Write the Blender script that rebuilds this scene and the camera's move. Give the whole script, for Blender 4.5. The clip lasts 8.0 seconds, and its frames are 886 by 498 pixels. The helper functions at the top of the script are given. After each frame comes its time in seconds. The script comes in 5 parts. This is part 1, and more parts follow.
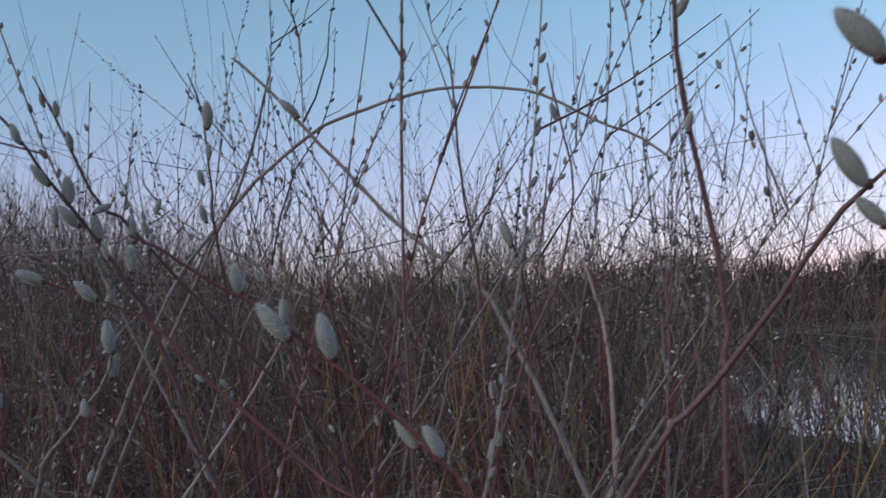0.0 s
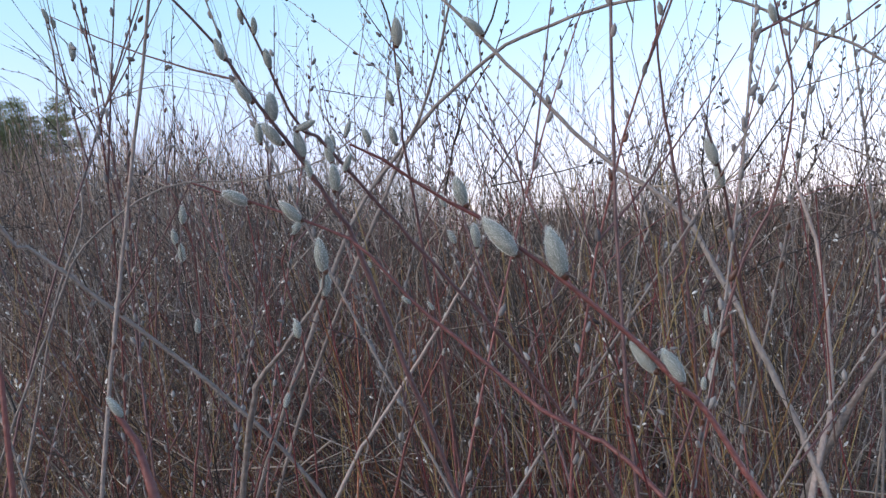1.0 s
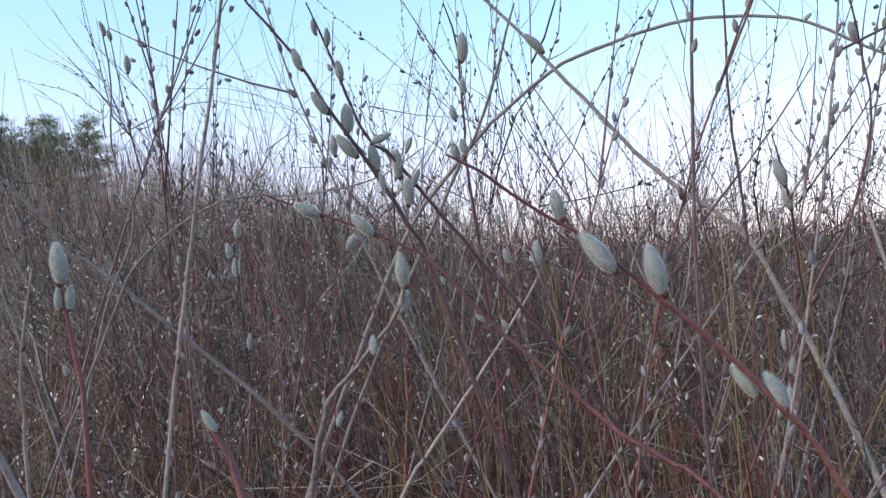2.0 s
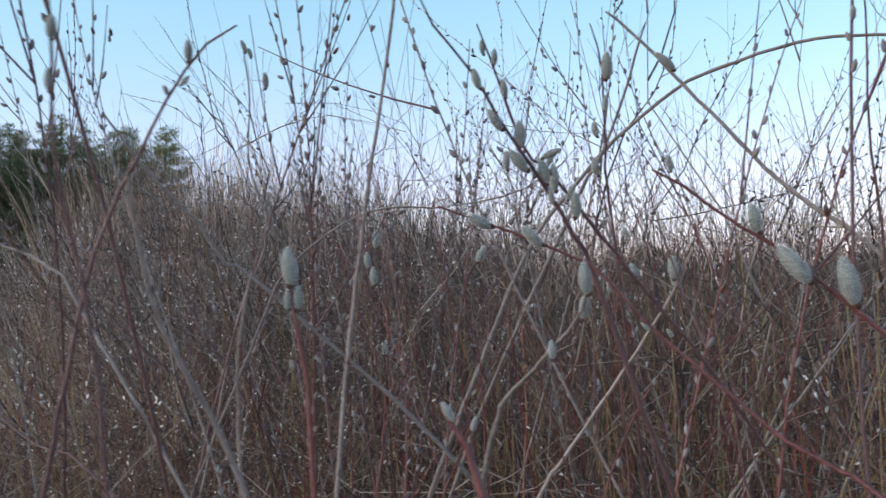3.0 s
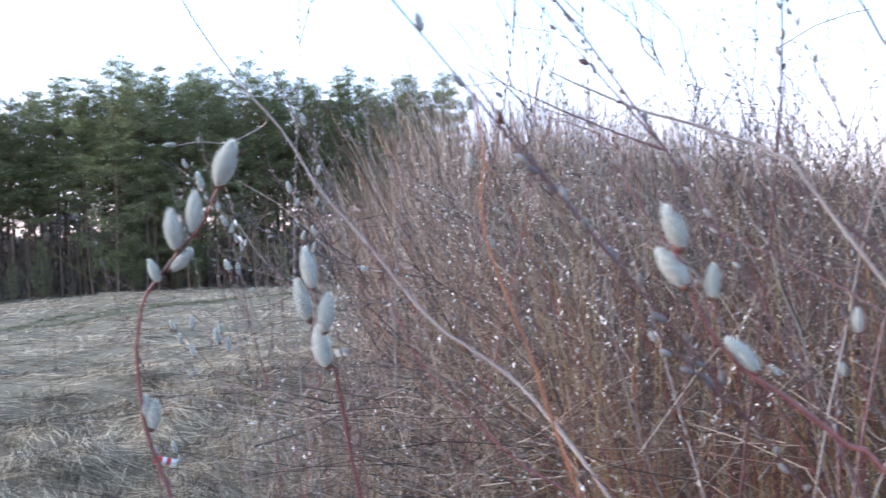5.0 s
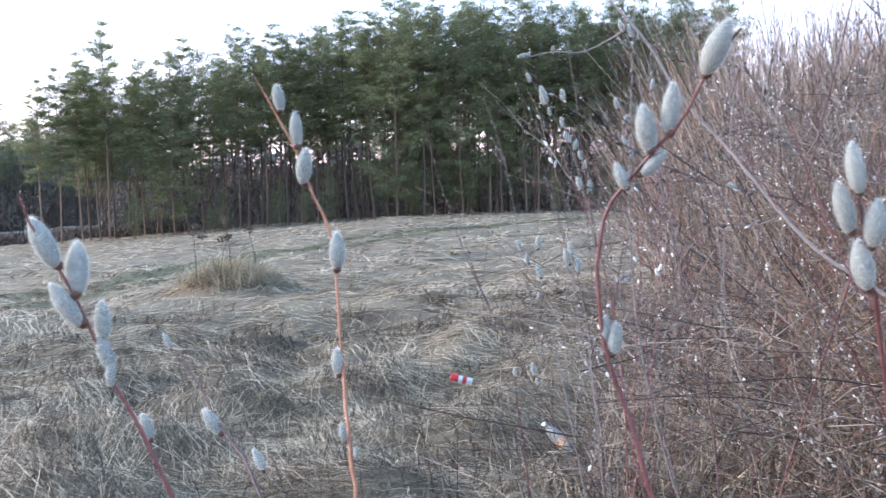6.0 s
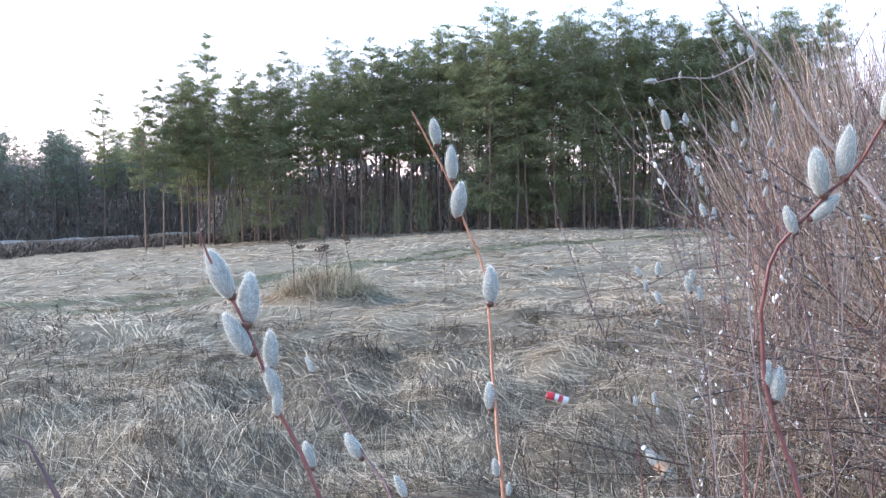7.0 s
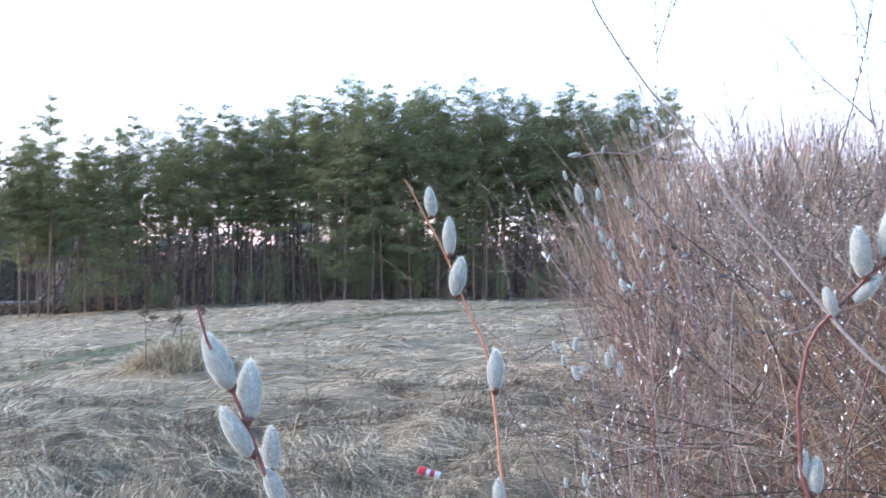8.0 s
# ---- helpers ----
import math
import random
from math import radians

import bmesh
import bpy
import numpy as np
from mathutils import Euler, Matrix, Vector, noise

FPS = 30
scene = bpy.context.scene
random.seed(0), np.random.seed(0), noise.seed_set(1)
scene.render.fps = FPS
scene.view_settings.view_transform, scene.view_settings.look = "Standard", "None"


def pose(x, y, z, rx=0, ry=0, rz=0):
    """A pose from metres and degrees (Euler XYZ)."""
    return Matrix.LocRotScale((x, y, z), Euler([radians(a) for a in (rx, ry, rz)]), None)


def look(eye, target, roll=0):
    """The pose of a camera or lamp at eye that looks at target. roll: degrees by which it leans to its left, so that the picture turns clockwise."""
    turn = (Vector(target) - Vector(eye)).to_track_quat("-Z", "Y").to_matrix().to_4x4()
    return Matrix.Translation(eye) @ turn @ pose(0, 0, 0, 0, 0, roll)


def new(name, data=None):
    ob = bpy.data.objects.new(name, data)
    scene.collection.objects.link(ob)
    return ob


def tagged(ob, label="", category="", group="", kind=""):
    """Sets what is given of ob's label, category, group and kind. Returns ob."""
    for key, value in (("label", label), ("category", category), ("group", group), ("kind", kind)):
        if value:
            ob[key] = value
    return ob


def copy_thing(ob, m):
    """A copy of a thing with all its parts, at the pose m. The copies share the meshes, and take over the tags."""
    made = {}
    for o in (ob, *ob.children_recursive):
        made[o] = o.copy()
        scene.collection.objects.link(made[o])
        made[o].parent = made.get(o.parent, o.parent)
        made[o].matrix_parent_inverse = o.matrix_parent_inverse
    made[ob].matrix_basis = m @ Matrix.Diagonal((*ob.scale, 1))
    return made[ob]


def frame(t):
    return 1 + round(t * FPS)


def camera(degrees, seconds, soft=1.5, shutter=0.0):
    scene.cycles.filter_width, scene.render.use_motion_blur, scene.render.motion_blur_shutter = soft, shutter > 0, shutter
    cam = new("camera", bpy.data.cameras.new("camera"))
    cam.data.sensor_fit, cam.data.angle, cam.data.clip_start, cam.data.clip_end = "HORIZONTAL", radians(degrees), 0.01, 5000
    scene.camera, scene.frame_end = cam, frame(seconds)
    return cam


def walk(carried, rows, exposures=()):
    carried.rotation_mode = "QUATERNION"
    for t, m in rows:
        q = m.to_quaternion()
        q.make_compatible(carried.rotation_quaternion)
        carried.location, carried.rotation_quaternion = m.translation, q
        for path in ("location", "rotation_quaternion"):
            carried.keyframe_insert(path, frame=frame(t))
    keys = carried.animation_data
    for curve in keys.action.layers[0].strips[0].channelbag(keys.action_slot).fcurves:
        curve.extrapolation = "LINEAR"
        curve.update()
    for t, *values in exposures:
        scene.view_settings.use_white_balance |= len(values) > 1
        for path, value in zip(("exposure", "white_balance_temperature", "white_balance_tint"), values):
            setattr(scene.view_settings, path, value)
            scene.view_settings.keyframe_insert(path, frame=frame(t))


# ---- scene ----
cam = camera(48.0, 8.0, soft=1.35, shutter=0.2)
PATH = [
    (0, (0.238, 0.132, 1.526), (-0.054, 2.103, 1.695), -3.5),
    (0.5, (0.195, 0.176, 1.511), (-0.276, 2.117, 1.616), -3.8),
    (1, (0.166, 0.179, 1.515), (-0.431, 2.087, 1.574), -3.5),
    (1.5, (0.135, 0.187, 1.51), (-0.475, 2.089, 1.598), -3.0),
    (1.7, (0.125, 0.19, 1.513), (-0.495, 2.089, 1.607), -2.9),
    (2.8, (0.061, 0.134, 1.512), (-0.667, 1.991, 1.653), -1.2),
    (3, (0.034, 0.104, 1.509), (-0.732, 1.946, 1.648), -1.4),
    (3.5, (-0.138, -0.103, 1.481), (-0.944, 1.722, 1.617), -1.5),
    (3.6, (-0.165, -0.135, 1.475), (-0.98, 1.69, 1.598), -1.6),
    (3.8, (-0.216, -0.195, 1.464), (-1.064, 1.612, 1.535), -1.8),
    (4, (-0.26, -0.243, 1.454), (-1.147, 1.55, 1.481), -2.3),
    (4.5, (-0.389, -0.22, 1.449), (-1.42, 1.494, 1.432), -2.6),
    (4.7, (-0.462, -0.179, 1.455), (-1.56, 1.492, 1.47), -2.1),
    (5.8, (-0.748, -0.21, 1.451), (-2.311, 1.036, 1.373), -2.0),
    (6, (-0.789, -0.223, 1.442), (-2.394, 0.966, 1.342), -1.5),
    (6.5, (-0.825, -0.258, 1.446), (-2.505, 0.821, 1.335), -0.7),
    (7, (-0.821, -0.276, 1.465), (-2.529, 0.763, 1.394), -0.3),
    (7.5, (-0.84, -0.276, 1.474), (-2.514, 0.818, 1.436), 0.9),
    (8, (-0.972, -0.341, 1.472), (-2.508, 0.937, 1.542), 0.1),
]
walk(cam, [(t, look(e, g, r)) for t, e, g, r in PATH],
     exposures=[(0.0, 0.45, 7650, 12), (0.4, 0.9, 8000, 9), (0.9, 1.42, 7900, 10), (1.7, 1.54, 7850, 10),
                (2.8, 1.32, 8100, 6), (3.5, 1.22, 8200, 7), (4.0, 1.7, 7550, 8), (4.5, 2.22, 7550, 11), (5.8, 2.65, 7700, 13), (7.0, 2.76, 7700, 14), (8.0, 2.74, 7600, 13)])

# ---------- sky and light ----------
SUN_EL, SUN_AZ = 26.0, 132.0     # degrees; azimuth counted to the left of +y
world = bpy.data.worlds.new("dusk_sky")
scene.world = world
world.use_nodes = True
wn = world.node_tree.nodes
sky = wn.new("ShaderNodeTexSky")
sky.sky_type = "NISHITA"
sky.sun_disc = False
sky.sun_elevation = radians(SUN_EL)
sky.sun_rotation = radians(-SUN_AZ)
sky.air_density, sky.dust_density, sky.ozone_density = 1.0, 0.4, 2.0
# the belt of pink haze low over the horizon at dusk, under a clearer cyan
direction = wn.new("ShaderNodeTexCoord")
split = wn.new("ShaderNodeSeparateXYZ")
belt = wn.new("ShaderNodeValToRGB")
belt.color_ramp.interpolation = "EASE"
belt.color_ramp.elements[0].position, belt.color_ramp.elements[0].color = 0.0, (0.80, 0.55, 0.92, 1)
belt.color_ramp.elements[1].position, belt.color_ramp.elements[1].color = 0.34, (0.80, 1.0, 1.03, 1)
mid = belt.color_ramp.elements.new(0.1)
mid.color = (0.86, 0.73, 0.93, 1)
tinted = wn.new("ShaderNodeMix")
tinted.data_type, tinted.blend_type = "RGBA", "MULTIPLY"
tinted.inputs["Factor"].default_value = 1.0
world.node_tree.links.new(direction.outputs["Generated"], split.inputs[0])
world.node_tree.links.new(split.outputs["Z"], belt.inputs[0])
world.node_tree.links.new(sky.outputs[0], tinted.inputs["A"])
world.node_tree.links.new(belt.outputs[0], tinted.inputs["B"])
world.node_tree.links.new(tinted.outputs["Result"], wn["Background"].inputs[0])
wn["Background"].inputs[1].default_value = 0.13
sun_data = bpy.data.lights.new("sun", "SUN")
sun_data.energy, sun_data.angle, sun_data.color = 0.7, radians(30), (1.0, 0.9, 0.82)
sun = new("sun", sun_data)
sd = Vector((-math.sin(radians(SUN_AZ)) * 30, math.cos(radians(SUN_AZ)) * 30, 30 * math.tan(radians(SUN_EL))))
sun.matrix_world = look(sd, (0, 0, 0))

# ---------- materials ----------


def material(name, dark, light, scale=8.0, rough=0.8, bump=0.0, random_amount=0.0, fine=60.0, translucent=0.0, island=False, stretch=(1, 1, 1), lo=0.3, hi=0.8, each=0.0, between=()):
    """A surface that wanders between two colours at two scales, with a little relief."""
    m = bpy.data.materials.new(name)
    m.use_nodes = True
    t = m.node_tree
    b = t.nodes["Principled BSDF"]
    b.inputs["Roughness"].default_value = rough
    co = t.nodes.new("ShaderNodeTexCoord")
    mp = t.nodes.new("ShaderNodeMapping")
    mp.inputs["Scale"].default_value = stretch
    t.links.new(co.outputs["Object"], mp.inputs["Vector"])
    n1 = t.nodes.new("ShaderNodeTexNoise")
    n1.inputs["Scale"].default_value, n1.inputs["Detail"].default_value = scale, 4
    n2 = t.nodes.new("ShaderNodeTexNoise")
    n2.inputs["Scale"].default_value, n2.inputs["Detail"].default_value = fine, 3
    t.links.new(mp.outputs[0], n1.inputs["Vector"])
    t.links.new(mp.outputs[0], n2.inputs["Vector"])
    add = t.nodes.new("ShaderNodeMath")
    add.operation = "MULTIPLY_ADD"
    add.inputs[1].default_value, add.inputs[2].default_value = 0.5, 0.0
    t.links.new(n2.outputs["Fac"], add.inputs[0])
    add2 = t.nodes.new("ShaderNodeMath")
    add2.operation = "MULTIPLY_ADD"
    add2.inputs[1].default_value = 0.6
    t.links.new(n1.outputs["Fac"], add2.inputs[0])
    t.links.new(add.outputs[0], add2.inputs[2])
    last = add2
    if random_amount:
        if island:
            r = t.nodes.new("ShaderNodeNewGeometry")
            out = r.outputs["Random Per Island"]
        else:
            r = t.nodes.new("ShaderNodeObjectInfo")
            out = r.outputs["Random"]
        a3 = t.nodes.new("ShaderNodeMath")
        a3.operation = "MULTIPLY_ADD"
        a3.inputs[1].default_value = random_amount
        t.links.new(out, a3.inputs[0])
        sub = t.nodes.new("ShaderNodeMath")
        sub.operation = "SUBTRACT"
        sub.inputs[1].default_value = random_amount * 0.5
        t.links.new(last.outputs[0], sub.inputs[0])
        t.links.new(sub.outputs[0], a3.inputs[2])
        last = a3
    if each:
        r = t.nodes.new("ShaderNodeObjectInfo")
        a4 = t.nodes.new("ShaderNodeMath")
        a4.operation = "MULTIPLY_ADD"
        a4.inputs[1].default_value = each
        t.links.new(r.outputs["Random"], a4.inputs[0])
        t.links.new(last.outputs[0], a4.inputs[2])
        last = a4
    ramp = t.nodes.new("ShaderNodeValToRGB")
    ramp.color_ramp.elements[0].position, ramp.color_ramp.elements[1].position = lo, hi
    ramp.color_ramp.elements[0].color, ramp.color_ramp.elements[1].color = (*dark, 1), (*light, 1)
    for i, colour in enumerate(between):
        ramp.color_ramp.elements.new(lo + (hi - lo) * (i + 1) / (len(between) + 1)).color = (*colour, 1)
    t.links.new(last.outputs[0], ramp.inputs[0])
    t.links.new(ramp.outputs[0], b.inputs["Base Color"])
    if bump:
        bp = t.nodes.new("ShaderNodeBump")
        bp.inputs["Strength"].default_value, bp.inputs["Distance"].default_value = bump, 0.02
        t.links.new(n2.outputs["Fac"], bp.inputs["Height"])
        t.links.new(bp.outputs[0], b.inputs["Normal"])
    if translucent:
        b.inputs["Transmission Weight"].default_value = 0.0
        tr = t.nodes.new("ShaderNodeBsdfTranslucent")
        t.links.new(ramp.outputs[0], tr.inputs["Color"])
        mix = t.nodes.new("ShaderNodeMixShader")
        mix.inputs[0].default_value = translucent
        t.links.new(b.outputs[0], mix.inputs[1])
        t.links.new(tr.outputs[0], mix.inputs[2])
        t.links.new(mix.outputs[0], t.nodes["Material Output"].inputs["Surface"])
    return m


M_GROUND = material("dead_grass_soil", (0.045, 0.034, 0.025), (0.27, 0.213, 0.15), 0.7, 0.95, 0.9, fine=26)
M_GRASS = material("dead_grass_blade", (0.065, 0.048, 0.036), (0.72, 0.585, 0.45), 0.55, 0.8, 0, 0.5, 3, translucent=0.2, island=True, lo=0.385, hi=0.70, between=((0.215, 0.16, 0.118), (0.41, 0.32, 0.237)))
M_STALK = material("dry_stalk", (0.045, 0.033, 0.028), (0.3, 0.225, 0.16), 1.5, 0.8, 0, 0.6, 20, island=True)
M_BARK_GREY = material("willow_bark_grey", (0.11, 0.092, 0.09), (0.29, 0.25, 0.24), 18, 0.7, 0.3, 0.25, 160)
M_BARK_RED = material("willow_bark_red", (0.085, 0.027, 0.03), (0.215, 0.072, 0.068), 14, 0.5, 0.2, 0.25, 140)
M_BARK_ORANGE = material("willow_bark_orange", (0.26, 0.09, 0.05), (0.42, 0.19, 0.11), 14, 0.45, 0.2, 0.2, 140)
M_BARK_DARK = material("willow_bark_dark", (0.06, 0.03, 0.035), (0.16, 0.08, 0.085), 14, 0.5, 0.2, 0.2, 140)
M_BARK_PALE = material("willow_bark_pale", (0.16, 0.124, 0.115), (0.37, 0.305, 0.29), 18, 0.7, 0.3, 0.25, 160)
M_TWIG = material("willow_twigs_mixed", (0.028, 0.021, 0.021), (0.33, 0.275, 0.24), 1.2, 0.6, 0, 0.85, 9, island=True, between=((0.066, 0.05, 0.043), (0.125, 0.06, 0.05), (0.14, 0.115, 0.105)))
M_BRUSH = material("brushwood_brown", (0.024, 0.018, 0.018), (0.19, 0.14, 0.115), 0.8, 0.8, 0, 0.8, 5, island=True, between=((0.06, 0.045, 0.038), (0.10, 0.068, 0.05)))
M_SHOOT = material("shoots_mixed", (0.135, 0.022, 0.028), (0.25, 0.18, 0.08), 0.9, 0.6, 0, 0.9, 5, island=True, between=((0.07, 0.045, 0.04), (0.2, 0.07, 0.033)))
M_SHOOT_ONE = material("shoots_single", (0.135, 0.022, 0.028), (0.25, 0.18, 0.08), 0.9, 0.6, 0, 0.9, 5, between=((0.07, 0.045, 0.04), (0.2, 0.07, 0.033)))
M_TWIG_RED = material("willow_twigs_reddish", (0.075, 0.052, 0.044), (0.46, 0.37, 0.31), 1.2, 0.6, 0, 0.8, 9, island=True, between=((0.17, 0.112, 0.094), (0.31, 0.178, 0.135), (0.33, 0.25, 0.21)))
M_CATKIN = material("small_catkins_and_buds", (0.13, 0.115, 0.12), (0.86, 0.86, 0.85), 60, 0.9, 0, 0.9, 400, island=True, lo=0.35, hi=0.85)
M_BUD = material("small_buds_and_catkins", (0.045, 0.035, 0.038), (0.74, 0.74, 0.73), 60, 0.8, 0, 0.9, 400, island=True, lo=0.3, hi=0.98, between=((0.1, 0.085, 0.09), (0.2, 0.185, 0.19)))
M_CATKIN_CORE = material("catkin_core_grey", (0.17, 0.187, 0.18), (0.28, 0.3, 0.288), 3, 0.9, 0.0, 0.2, 9)
_c = M_CATKIN_CORE.node_tree.nodes["Principled BSDF"]
_c.inputs["Sheen Weight"].default_value, _c.inputs["Sheen Roughness"].default_value = 1.0, 0.3
_c.inputs["Sheen Tint"].default_value = (0.95, 0.97, 0.96, 1)
M_CATKIN_HAIR = material("catkin_hair", (0.74, 0.76, 0.745), (0.86, 0.88, 0.865), 60, 0.8, 0, 0.2, 400, translucent=0.6)
M_SMALL = material("grey_buds", (0.10, 0.09, 0.095), (0.27, 0.26, 0.265), 60, 0.8, 0, 0.6, 300)
M_SCALE = material("bud_scale", (0.05, 0.024, 0.02), (0.13, 0.055, 0.04), 60, 0.4, 0, 0.2, 300)
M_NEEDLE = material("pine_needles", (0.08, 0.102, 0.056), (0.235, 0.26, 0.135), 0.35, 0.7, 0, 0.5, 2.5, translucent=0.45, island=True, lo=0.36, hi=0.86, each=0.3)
# same needles for the rear trees, with distance haze mixed into the colour
M_NEEDLE_HAZED = material("pine_needles_hazed", (0.065, 0.09, 0.065), (0.17, 0.21, 0.14), 0.3, 0.7, 0, 0.4, 2.5, island=True)
# bare twigs, paled to grey so the colour carries haze over deep shade
M_UNDER = material("undergrowth", (0.1, 0.092, 0.085), (0.28, 0.255, 0.235), 0.4, 0.9, 0, 0.5, 3, island=True)
M_PINE_BARK = material("pine_bark", (0.055, 0.043, 0.037), (0.2, 0.128, 0.092), 1.5, 0.9, 0.5, 0.4, 12, stretch=(1, 1, 0.25))
M_STONE = material("pale_stone", (0.3, 0.29, 0.28), (0.5, 0.48, 0.46), 3, 0.9, 0.6, 0, 25)
M_WEED = material("dead_weed", (0.03, 0.022, 0.018), (0.105, 0.075, 0.058), 6, 0.85, 0.2, 0.3, 60)
# greenish worn soil, darkened to include the shadow line along the ruts
M_TRACK = material("worn_track_shaded", (0.04, 0.042, 0.022), (0.14, 0.13, 0.075), 0.8, 0.95, 0.6, 0, 12)
M_BANK = material("bank_earth", (0.035, 0.027, 0.022), (0.13, 0.1, 0.08), 0.5, 0.95, 1.0, 0, 7)
M_ROAD = material("pale_road", (0.1, 0.1, 0.1), (0.17, 0.17, 0.17), 0.6, 0.9, 0.2, 0, 14)
M_WATER = bpy.data.materials.new("pond_water")
M_WATER.use_nodes = True
_b = M_WATER.node_tree.nodes["Principled BSDF"]
_b.inputs["Base Color"].default_value = (0.02, 0.022, 0.02, 1)
_b.inputs["Roughness"].default_value = 0.12
_b.inputs["IOR"].default_value = 1.33
_n = M_WATER.node_tree.nodes.new("ShaderNodeTexNoise")
_n.inputs["Scale"].default_value = 2.2
_bp = M_WATER.node_tree.nodes.new("ShaderNodeBump")
_bp.inputs["Strength"].default_value, _bp.inputs["Distance"].default_value = 0.9, 0.12
M_WATER.node_tree.links.new(_n.outputs["Fac"], _bp.inputs["Height"])
M_WATER.node_tree.links.new(_bp.outputs[0], _b.inputs["Normal"])

# ---------- mesh tools ----------


def mesh_of(name, pieces, mat, smooth=True):
    """One mesh from (verts, faces) arrays; faces of one piece all have the same number of corners."""
    me = bpy.data.meshes.new(name)
    vs, loops, starts, off, at = [], [], [], 0, 0
    for v, f in pieces:
        v, f = np.asarray(v, np.float32).reshape(-1, 3), np.asarray(f, np.int32)
        vs.append(v)
        loops.append((f + off).ravel())
        starts.append(at + np.arange(len(f), dtype=np.int32) * f.shape[1])
        at += f.size
        off += len(v)
    vs, loops, starts = np.concatenate(vs), np.concatenate(loops), np.concatenate(starts)
    me.vertices.add(len(vs))
    me.vertices.foreach_set("co", vs.ravel())
    me.loops.add(len(loops))
    me.loops.foreach_set("vertex_index", loops)
    me.polygons.add(len(starts))
    me.polygons.foreach_set("loop_start", starts)
    me.update(calc_edges=True)
    if smooth:
        me.polygons.foreach_set("use_smooth", np.ones(len(starts), bool))
    me.materials.append(mat)
    return me


def unit(v):
    return v / np.maximum(np.linalg.norm(v, axis=-1, keepdims=True), 1e-9)


def tubes(P, R, sides=4):
    """Tapered tubes along N lines of K points: P (N, K, 3), R (N, K)."""
    P, R = np.asarray(P, float), np.asarray(R, float)
    N, K = R.shape
    T = unit(np.gradient(P, axis=1))
    mean = unit(P[:, -1] - P[:, 0])
    ref = np.where(np.abs(mean[:, 2:3]) > 0.8, np.array([[1.0, 0.2, 0]]), np.array([[0, 0.1, 1.0]]))[:, None, :]
    U = unit(np.cross(T, np.broadcast_to(ref, T.shape)))
    W = np.cross(T, U)
    a = np.arange(sides) * 2 * np.pi / sides
    ring = U[:, :, None] * np.cos(a)[:, None] + W[:, :, None] * np.sin(a)[:, None]
    V = P[:, :, None] + ring * R[:, :, None, None]
    i, k, s = np.meshgrid(np.arange(N), np.arange(K - 1), np.arange(sides), indexing="ij")
    b, s2 = (i * K + k) * sides, (s + 1) % sides
    F = np.stack([b + s, b + s2, b + sides + s2, b + sides + s], -1).reshape(-1, 4)
    return V.reshape(-1, 3), F


def ribbons(P, W):
    """Flat blades: P (N, K, 3) along the blade, W (N, K, 3) half width."""
    N, K = P.shape[:2]
    V = np.stack([P - W, P + W], 2)
    i, k = np.meshgrid(np.arange(N), np.arange(K - 1), indexing="ij")
    b = (i * K + k) * 2
    F = np.stack([b, b + 1, b + 3, b + 2], -1).reshape(-1, 4)
    return V.reshape(-1, 3), F


def spline(pts, n):
    """A smooth line of n points through a few."""
    p = np.asarray(pts, float)
    q = np.vstack([2 * p[0] - p[1], p, 2 * p[-1] - p[-2]])
    d = np.r_[0, np.cumsum(np.linalg.norm(np.diff(p, axis=0), axis=1))]
    out = []
    for u in np.linspace(0, d[-1], n):
        i = min(np.searchsorted(d, u, side="right") - 1, len(p) - 2)
        f = (u - d[i]) / max(d[i + 1] - d[i], 1e-9)
        a, b, c, e = q[i:i + 4]
        out.append(0.5 * (2 * b + (c - a) * f + (2 * a - 5 * b + 4 * c - e) * f * f + (3 * b - a - 3 * c + e) * f ** 3))
    return np.array(out)


def part(name, me, parent, label=""):
    ob = new(name, me)
    ob.parent = parent
    return tagged(ob, label) if label else ob


# ---------- ground ----------


def pond(x, y):
    """Below 1 inside the pond."""
    return ((np.asarray(x, float) - 30) / 30.5) ** 6 + ((np.asarray(y, float) - 56.5) / 47.5) ** 6


def ground_z(x, y):
    """Height of the ground: a gently uneven meadow that sinks to a pond and falls away slightly to the west."""
    x, y = np.asarray(x, float), np.asarray(y, float)
    z = 0.05 * np.sin(x * 0.9 + 1.3 * np.sin(y * 0.5)) + 0.05 * np.sin(y * 1.1 + 0.8 * np.sin(x * 0.7))
    z += 0.02 * np.sin(x * 3.1 + y * 1.7) + 0.02 * np.sin(y * 3.7 - x * 2.3)
    z += 0.05 * np.sin(0.31 * x - 1.3 * np.sin(0.23 * y)) + 0.05 * np.abs(np.sin(1.6 * x + 1.2 * np.sin(1.9 * y)) * np.sin(1.5 * y + np.sin(1.1 * x)))
    z += 0.42 * np.exp(-((x + 15.83) ** 2 + (y - 6.56) ** 2) / 0.7)
    r = np.hypot(x, y)
    z += 0.12 * np.clip((16 - r) / 6, 0, 1) * np.abs(np.sin(2.3 * x + 1.5 * np.sin(1.4 * y)) * np.sin(2.6 * y + 1.3 * np.sin(1.7 * x + 1)))
    z *= np.clip((r - 1.5) / 3, 0, 1)
    far = np.clip((r - 15) / 60, 0, 1)
    west = np.clip((np.degrees(np.arctan2(-x, y)) - 57) / 15, 0, 2.4)
    west = np.where(y < -np.abs(x), 0, west)
    z += far * (0.2 - 1.2 * west)
    z -= 0.75 * np.clip((1.3 - pond(x, y)) / 0.8, 0, 1)
    return z


